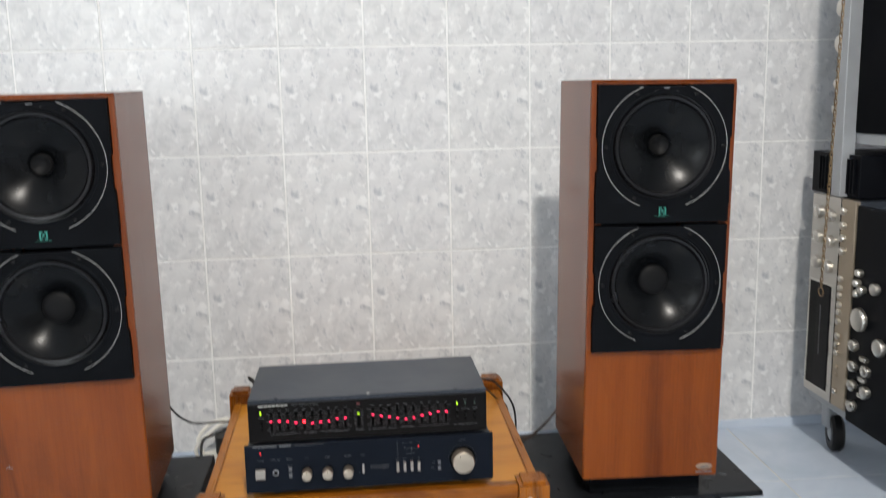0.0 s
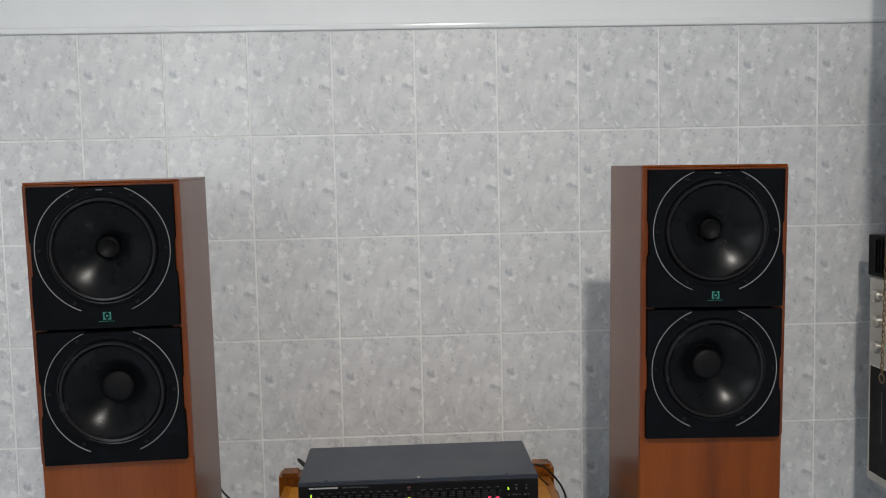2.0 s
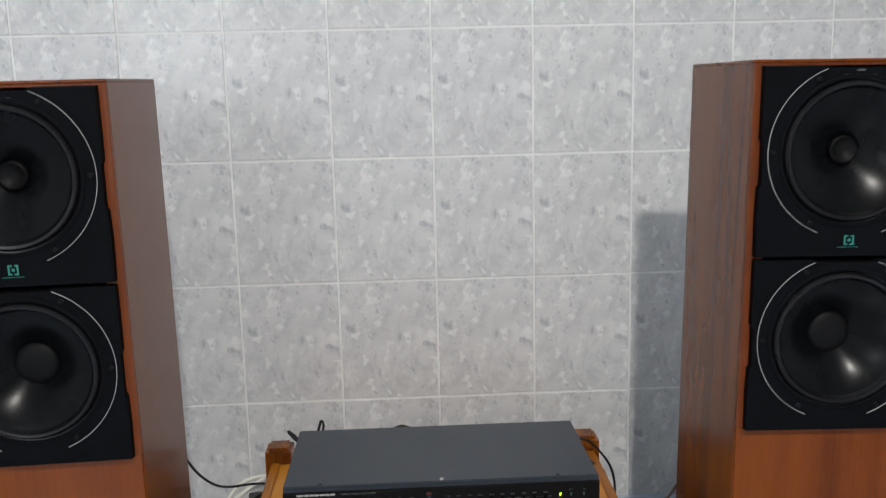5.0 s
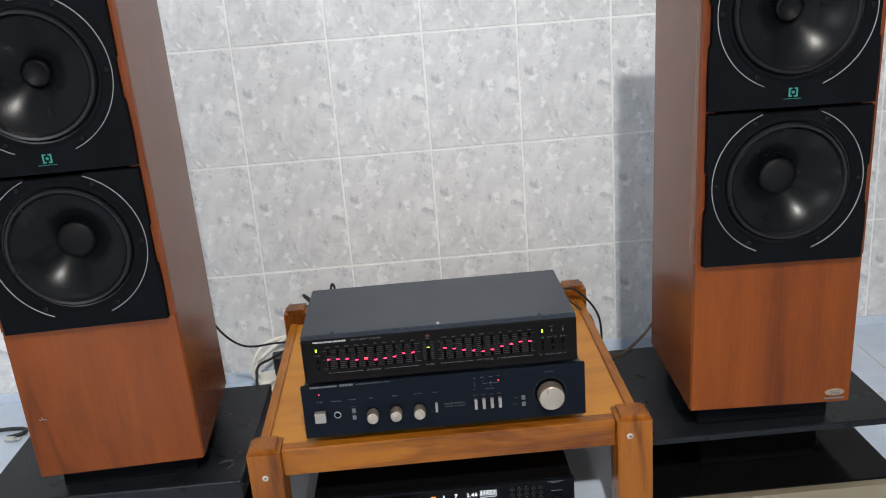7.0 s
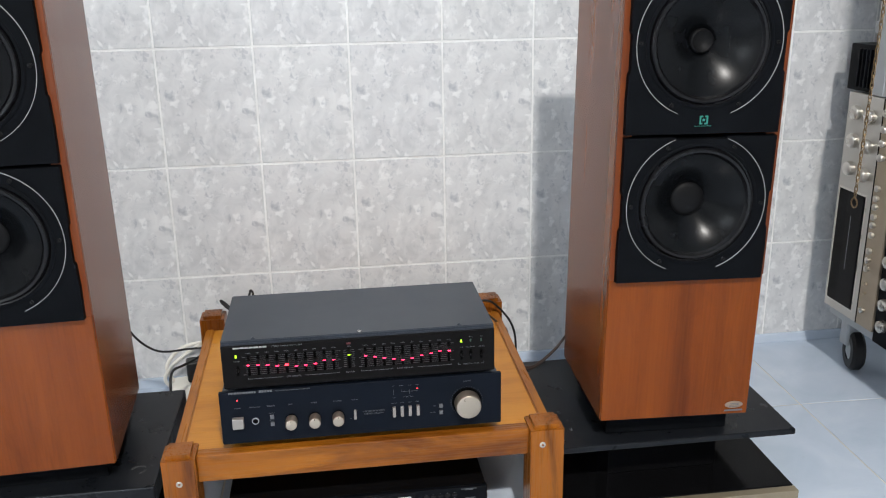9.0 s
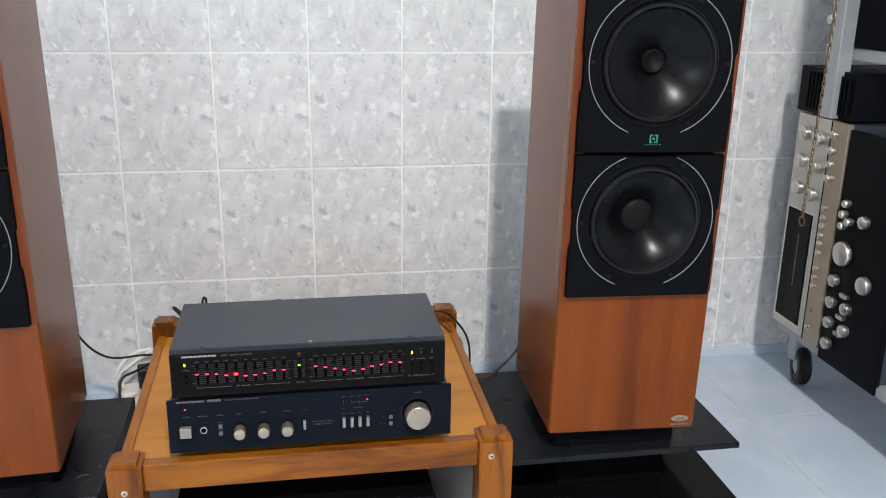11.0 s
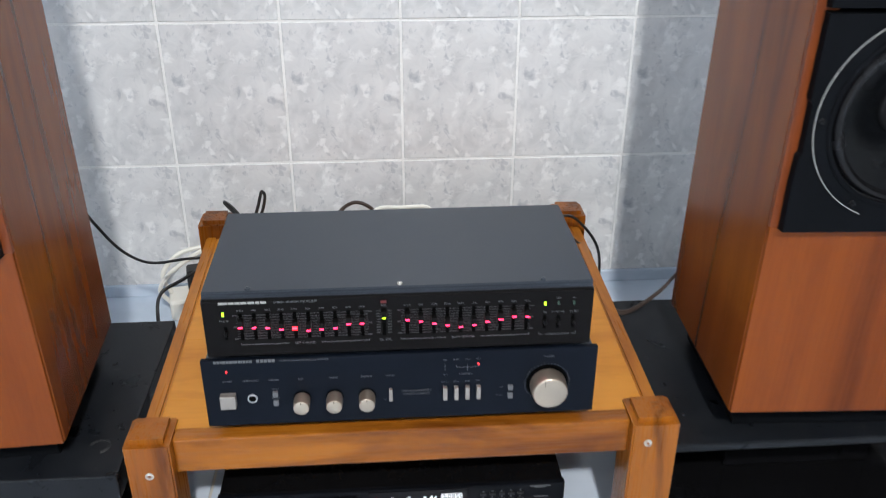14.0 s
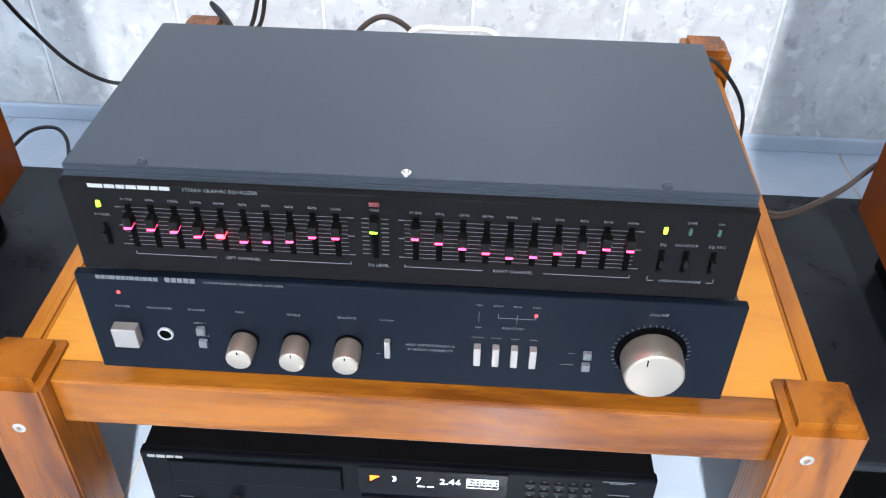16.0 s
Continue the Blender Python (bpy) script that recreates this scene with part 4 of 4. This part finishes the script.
def side_knob(parent, y, z, r, length, x=0.0, m=M_STEEL):
    return part("knob", lathe([(r * 0.8, 0), (r * 0.8, 0.003), (r, 0.004), (r, length * 0.42), (r * 0.92, length * 0.56), (r * 0.7, length * 0.64), (0, length * 0.66)], (x, y, z), (-1, 0, 0), 20), m, parent, smooth=True)


# receiver stood on end, its silver face towards the loudspeakers
rec = rack_thing("receiver", 0, 0, 0.1500, "vintage silver receiver stood on its end in the rack", "receiver", "stacked hi-fi units")
RZ = 0.520
part("case", box((0.012, -0.128, 0.0), (0.36, 0.0, RZ - 0.003), 0.003), M_CASE, rec)
rf = part("faceplate", box((0.0, -0.132, 0.0), (0.012, 0.0, RZ), 0.0015), M_SILVER, rec, "brushed silver front plate")
part("dial_window", box((-0.0015, -0.112, 0.022), (0.002, -0.010, 0.296), 0.001), M_GLOSS, rf, "tall black dial window")
part("dial_border", box((-0.0008, -0.116, 0.018), (0.002, -0.007, 0.300), 0.0006), M_STEEL, rf)
part("dial_glass", box((-0.0030, -0.108, 0.026), (-0.0014, -0.048, 0.292), 0.0004), M_SMOKE, rf, "dark tinted dial glass")
part("dial_scale", box((-0.0036, -0.070, 0.110), (-0.0026, -0.068, 0.240)), M_DIMPRINT, rf)
for z in (0.345, 0.410, 0.474):
    side_knob(rf, -0.045, z + 0.004, 0.0165, 0.026)
    side_knob(rf, -0.098, z, 0.0165, 0.026)
part("lower_band_line", box((-0.0005, -0.1330, 0.0), (0.011, -0.1310, RZ)), M_SLOT, rec)

tuner = rack_thing("tuner", 0, -0.1335, 0.1500, "champagne-faced tuner stood on its end in the rack", "tuner", "stacked hi-fi units")
part("case", box((0.012, -0.058, 0.0), (0.36, 0.0, RZ - 0.003), 0.003), M_CASE, tuner)
tf = part("faceplate", box((0.0, -0.060, 0.0), (0.012, 0.0, RZ), 0.0015), M_GOLDFACE, tuner, "champagne front plate")
for z in (0.492, 0.457, 0.426, 0.395):
    side_knob(tf, -0.020, z, 0.009, 0.020)
for z in (0.326, 0.303, 0.284, 0.261, 0.242, 0.219, 0.182, 0.160, 0.140):
    side_knob(tf, -0.020, z, 0.0075, 0.014)
for z in (0.103, 0.081):
    side_knob(tf, -0.020, z, 0.0045, 0.004, m=M_GOLDFACE)
side_knob(tf, -0.022, 0.040, 0.0075, 0.014)

deck = rack_thing("cassette_deck", 0.004, -0.1955, 0.1500, "black hi-fi unit with silver knobs, stood on end in rack", "hi-fi unit", "stacked hi-fi units")
part("case", box((0.012, -0.20, 0.0), (0.36, 0.0, RZ - 0.02), 0.003), M_CASE, deck)
df = part("faceplate", box((0.0, -0.205, -0.02), (0.012, 0.0, RZ - 0.01), 0.0015), M_FACE_CD, deck, "black front plate")
for y, z, r in ((-0.045, 0.245, 0.028), (-0.030, 0.178, 0.014), (-0.032, 0.128, 0.014), (-0.034, 0.080, 0.014), (-0.036, 0.030, 0.014), (-0.085, 0.130, 0.014), (-0.088, 0.080, 0.014), (-0.028, 0.330, 0.009), (-0.030, 0.305, 0.009), (-0.034, 0.355, 0.009), (-0.050, 0.318, 0.009), (-0.10, 0.33, 0.014), (-0.13, 0.20, 0.020)):
    side_knob(df, y, z, r, 0.026)
for y, z in ((-0.068, 0.100), (-0.068, 0.060), (-0.070, 0.150)):
    part("silver_switch", box((-0.010, y - 0.012, z), (0.001, y + 0.012, z + 0.010), 0.0015), M_STEEL, df)

vent = rack_thing("black_amplifier", 0.020, 0.032, 0.1505 + RZ, "small black amplifier with cooling fins on top of the receiver", "amplifier", "stacked hi-fi units")
part("case", box((0.0, -0.20, 0.0), (0.30, 0.015, 0.105), 0.003), M_FACE_CD, vent)
for k in range(12):
    part("fin", box((-0.006, -0.185 + 0.014 * k, 0.010), (0.001, -0.180 + 0.014 * k, 0.095), 0.0006), M_FACE_CD, vent)

topamp = rack_thing("silver_amplifier", 0.036, -0.02, 0.8275, "silver-faced amplifier with round knobs on the upper rack shelf", "amplifier", "stacked hi-fi units")
part("case", box((0.012, -0.40, 0.0), (0.38, 0.0, 0.42), 0.003), M_CASE, topamp)
sf = part("faceplate", box((0.0, -0.07, 0.0), (0.012, 0.0, 0.42), 0.0015), M_SILVER, topamp, "silver front plate")
part("dark_panel", box((-0.004, -0.40, 0.0), (0.012, -0.071, 0.42), 0.0015), M_BAFFLE, topamp)
for y, z, r in ((-0.022, 0.215, 0.022), (-0.018, 0.118, 0.012), (-0.050, 0.122, 0.012), (-0.016, 0.055, 0.012), (-0.046, 0.055, 0.012), (-0.022, 0.300, 0.022)):
    side_knob(sf, y, z, r, 0.026)

bm = bmesh.new()
top, low = Vector((RX - 0.012, RY - 0.112, 1.295)), Vector((RX - 0.033, RY - 0.115, 0.455))
n = 72
for i in range(n):
    c = top.lerp(low, i / (n - 1))
    s = (i % 2) * math.pi / 2
    pts = [c + Vector((0.0032 * math.cos(a) * math.cos(s), 0.0032 * math.cos(a) * math.sin(s), 0.0088 * math.sin(a))) for a in [2 * math.pi * k / 10 for k in range(10)]]
    add_tube(bm, pts, 0.0012, 5, True)
tagged(part("chain", bm, M_CHAIN, None, smooth=True), "tarnished brass chain hanging from the rack", "chain")
tagged(part("chain_ring", add_tube(bmesh.new(), [low + Vector((0, 0.010 * math.cos(a), -0.018 + 0.010 * math.sin(a))) for a in [2 * math.pi * k / 20 for k in range(20)]], 0.0016, 6, True), M_CHAIN, None, smooth=True), "brass ring at the end of the hanging chain", "ring")

# ---- cables ----
cable("speaker_cable", [(-0.485, 1.775, 0.42), (-0.482, 1.86, 0.385), (-0.472, 1.94, 0.330), (-0.453, 1.97, 0.265), (-0.431, 1.99, 0.212), (-0.406, 2.008, 0.179), (-0.380, 2.022, 0.166), (-0.335, 2.055, 0.155), (-0.26, 2.07, 0.145)], 0.0024, M_CABLE, "thin black speaker cable sagging behind the loudspeaker")
cable("mains_cable", [(-0.365, 1.885, 0.004), (-0.358, 1.872, 0.060), (-0.354, 1.872, 0.130), (-0.353, 1.9, 0.172), (-0.341, 1.98, 0.153), (-0.29, 2.05, 0.150), (-0.25, 2.07, 0.13)], 0.0028, M_CABLE, "thin black cable running from the stand to the plugs")
cable("floor_cable", [(-0.63, 2.00, 0.005), (-0.597, 2.08, 0.022), (-0.575, 2.11, 0.036), (-0.545, 2.12, 0.036), (-0.522, 2.10, 0.026), (-0.508, 2.05, 0.010), (-0.50, 1.98, 0.005), (-0.49, 1.90, 0.005)], 0.0026, M_CABLE, "black cable looped on the floor behind the stand")
bm = bmesh.new()
pts = smooth_points([(0.300, 1.90, 0.1695), (0.316, 1.85, 0.1690), (0.332, 1.815, 0.1690), (0.352, 1.80, 0.180), (0.385, 1.79, 0.215), (0.415, 1.79, 0.25), (0.45, 1.76, 0.28)])
for d in (-0.0021, 0.0021):
    add_tube(bm, [p + Vector((d * 0.6, 0, d)) for p in pts], 0.0023)
tagged(part("twin_speaker_cable", bm, M_BROWNCABLE, None, smooth=True), "brown twin speaker cable running to the loudspeaker", "cable")
cable("amplifier_cable", [(0.20, 1.846, 0.27), (0.25, 1.93, 0.265), (0.290, 1.985, 0.248), (0.318, 2.006, 0.222), (0.345, 2.012, 0.185), (0.357, 2.016, 0.145), (0.358, 2.02, 0.08), (0.35, 2.03, 0.005)], 0.0024, M_CABLE, "black cable leaving the amplifier over the table edge")
cable("grey_cable", [(0.195, 1.846, 0.25), (0.235, 1.90, 0.262), (0.270, 1.94, 0.245), (0.300, 1.965, 0.212), (0.330, 1.975, 0.180), (0.334, 1.98, 0.10), (0.325, 1.99, 0.005)], 0.0022, M_BROWNCABLE, "thin grey-brown cable over the table edge")
cable("looped_cable", [(-0.20, 1.846, 0.235), (-0.215, 1.93, 0.238), (-0.232, 2.00, 0.246), (-0.250, 2.025, 0.259), (-0.264, 2.034, 0.267), (-0.262, 2.034, 0.261), (-0.245, 2.022, 0.249), (-0.225, 2.01, 0.243), (-0.212, 2.005, 0.258), (-0.203, 2.005, 0.285), (-0.199, 2.005, 0.296), (-0.195, 2.005, 0.286), (-0.204, 2.008, 0.256), (-0.222, 2.012, 0.238), (-0.24, 2.03, 0.216), (-0.25, 2.045, 0.2065)], 0.0025, M_CABLE, "tied-up black mains cable behind the amplifier")
cable("signal_cable", [(-0.085, 1.846, 0.27), (-0.078, 1.880, 0.305), (-0.050, 1.887, 0.326), (-0.020, 1.885, 0.310), (-0.005, 1.86, 0.28), (0.0, 1.846, 0.255)], 0.0028, M_BROWNCABLE, "grey signal cable arching behind the amplifier")
cable("beige_plug_cable", [(-0.035, 1.846, 0.29), (-0.020, 1.875, 0.318), (0.020, 1.865, 0.326), (0.052, 1.858, 0.329), (0.062, 1.855, 0.318), (0.065, 1.846, 0.29)], 0.0028, M_WHITEPLASTIC, "beige signal cable behind the amplifier")
strip = thing("power_strip", (-0.345, 2.145, 0.0), 12, "ivory power strip with plugs lying by the tiled wall", "power strip")
part("body", box((-0.06, -0.030, 0.0), (0.11, 0.030, 0.042), 0.006), M_WHITEPLASTIC, strip)
for x in (-0.01, 0.035):
    part("plug", box((x - 0.014, -0.020, 0.0425), (x + 0.014, 0.016, 0.092), 0.005), M_CABLE, strip, "black mains plug")
part("cord", add_tube(bmesh.new(), smooth_points([(-0.055, 0, 0.045), (-0.065, 0.0, 0.085), (-0.03, 0.01, 0.118), (0.03, 0.01, 0.125), (0.07, 0.01, 0.120)]), 0.0042), M_WHITEPLASTIC, strip, "white mains cord", True)
part("cord", add_tube(bmesh.new(), smooth_points([(-0.058, -0.01, 0.03), (-0.072, -0.02, 0.065), (-0.045, -0.02, 0.100), (0.02, -0.01, 0.132), (0.08, 0.0, 0.130)]), 0.0042), M_WHITEPLASTIC, strip, "white mains cord", True)
plug = thing("signal_lead", (-0.885, 1.975, 0.0), 0, "black signal lead with silver plug lying on the floor", "cable")
part("lead", add_tube(bmesh.new(), smooth_points([(-0.20, 0.05, 0.005), (-0.10, 0.08, 0.006), (-0.03, 0.08, 0.006), (-0.02, 0.055, 0.008), (-0.05, 0.04, 0.008)]), 0.0045), M_CABLE, plug, smooth=True)
part("silver_plug", lathe([(0, 0), (0.006, 0), (0.006, 0.022), (0.003, 0.024), (0.003, 0.034), (0, 0.034)], (-0.05, 0.035, 0.008), (1, -0.1, 0), 16), M_STEEL, plug, "silver plug", True)

# ---- tiles of the wall and floor ----


def tile_mesh(name, w, d, h, bevel, material):
    me = bpy.data.meshes.new(name)
    bm = box((-w / 2, -d / 2, -h / 2), (w / 2, d / 2, h / 2), bevel, 1)
    bm.to_mesh(me)
    bm.free()
    me.materials.append(material)
    return me


GAP = 0.0044
wall_tile = tile_mesh("wall_tile", TILE_W - GAP, 0.010, TILE_H - GAP, 0.0009, M_TILE)
for col in range(-12, 15):
    for row in range(5):
        ob = new("wall_tile", wall_tile)
        ob.parent = wall
        ob.location = (0.030 + (col + 0.5) * TILE_W, WALL_Y + 0.005 + random.uniform(-0.0005, 0.0005), ROW0 + (row + 0.5) * TILE_H)
        ob.rotation_euler = (random.uniform(-0.002, 0.002), 0, random.uniform(-0.002, 0.002))
FT = 0.405
floor_tile = tile_mesh("floor_tile", FT - 0.004, FT - 0.004, 0.012, 0.0003, M_FLOOR)
cut_tile = tile_mesh("floor_tile_cut", FT - 0.004, WALL_Y - 1.494 - FT + 0.031, 0.012, 0.0003, M_FLOOR)
turn = Matrix.Rotation(radians(-1.2), 4, "Z")
for i in range(-7, 8):
    for j in range(-11, 2):
        deep = FT if j < 1 else WALL_Y - 1.494 - FT + 0.035
        p = Vector((0.145, 1.494, 0)) + turn.to_3x3() @ Vector(((i + 0.5) * FT, j * FT + deep / 2, 0))
        if not (X0 - 0.15 < p.x < X1 + 0.15) or p.y < Y0 - 0.15:
            continue
        ob = new("floor_tile", floor_tile if j < 1 else cut_tile)
        ob.parent = floor
        ob.matrix_local = Matrix.Translation((p.x, p.y, -0.006 + random.uniform(-0.0002, 0.0002))) @ turn
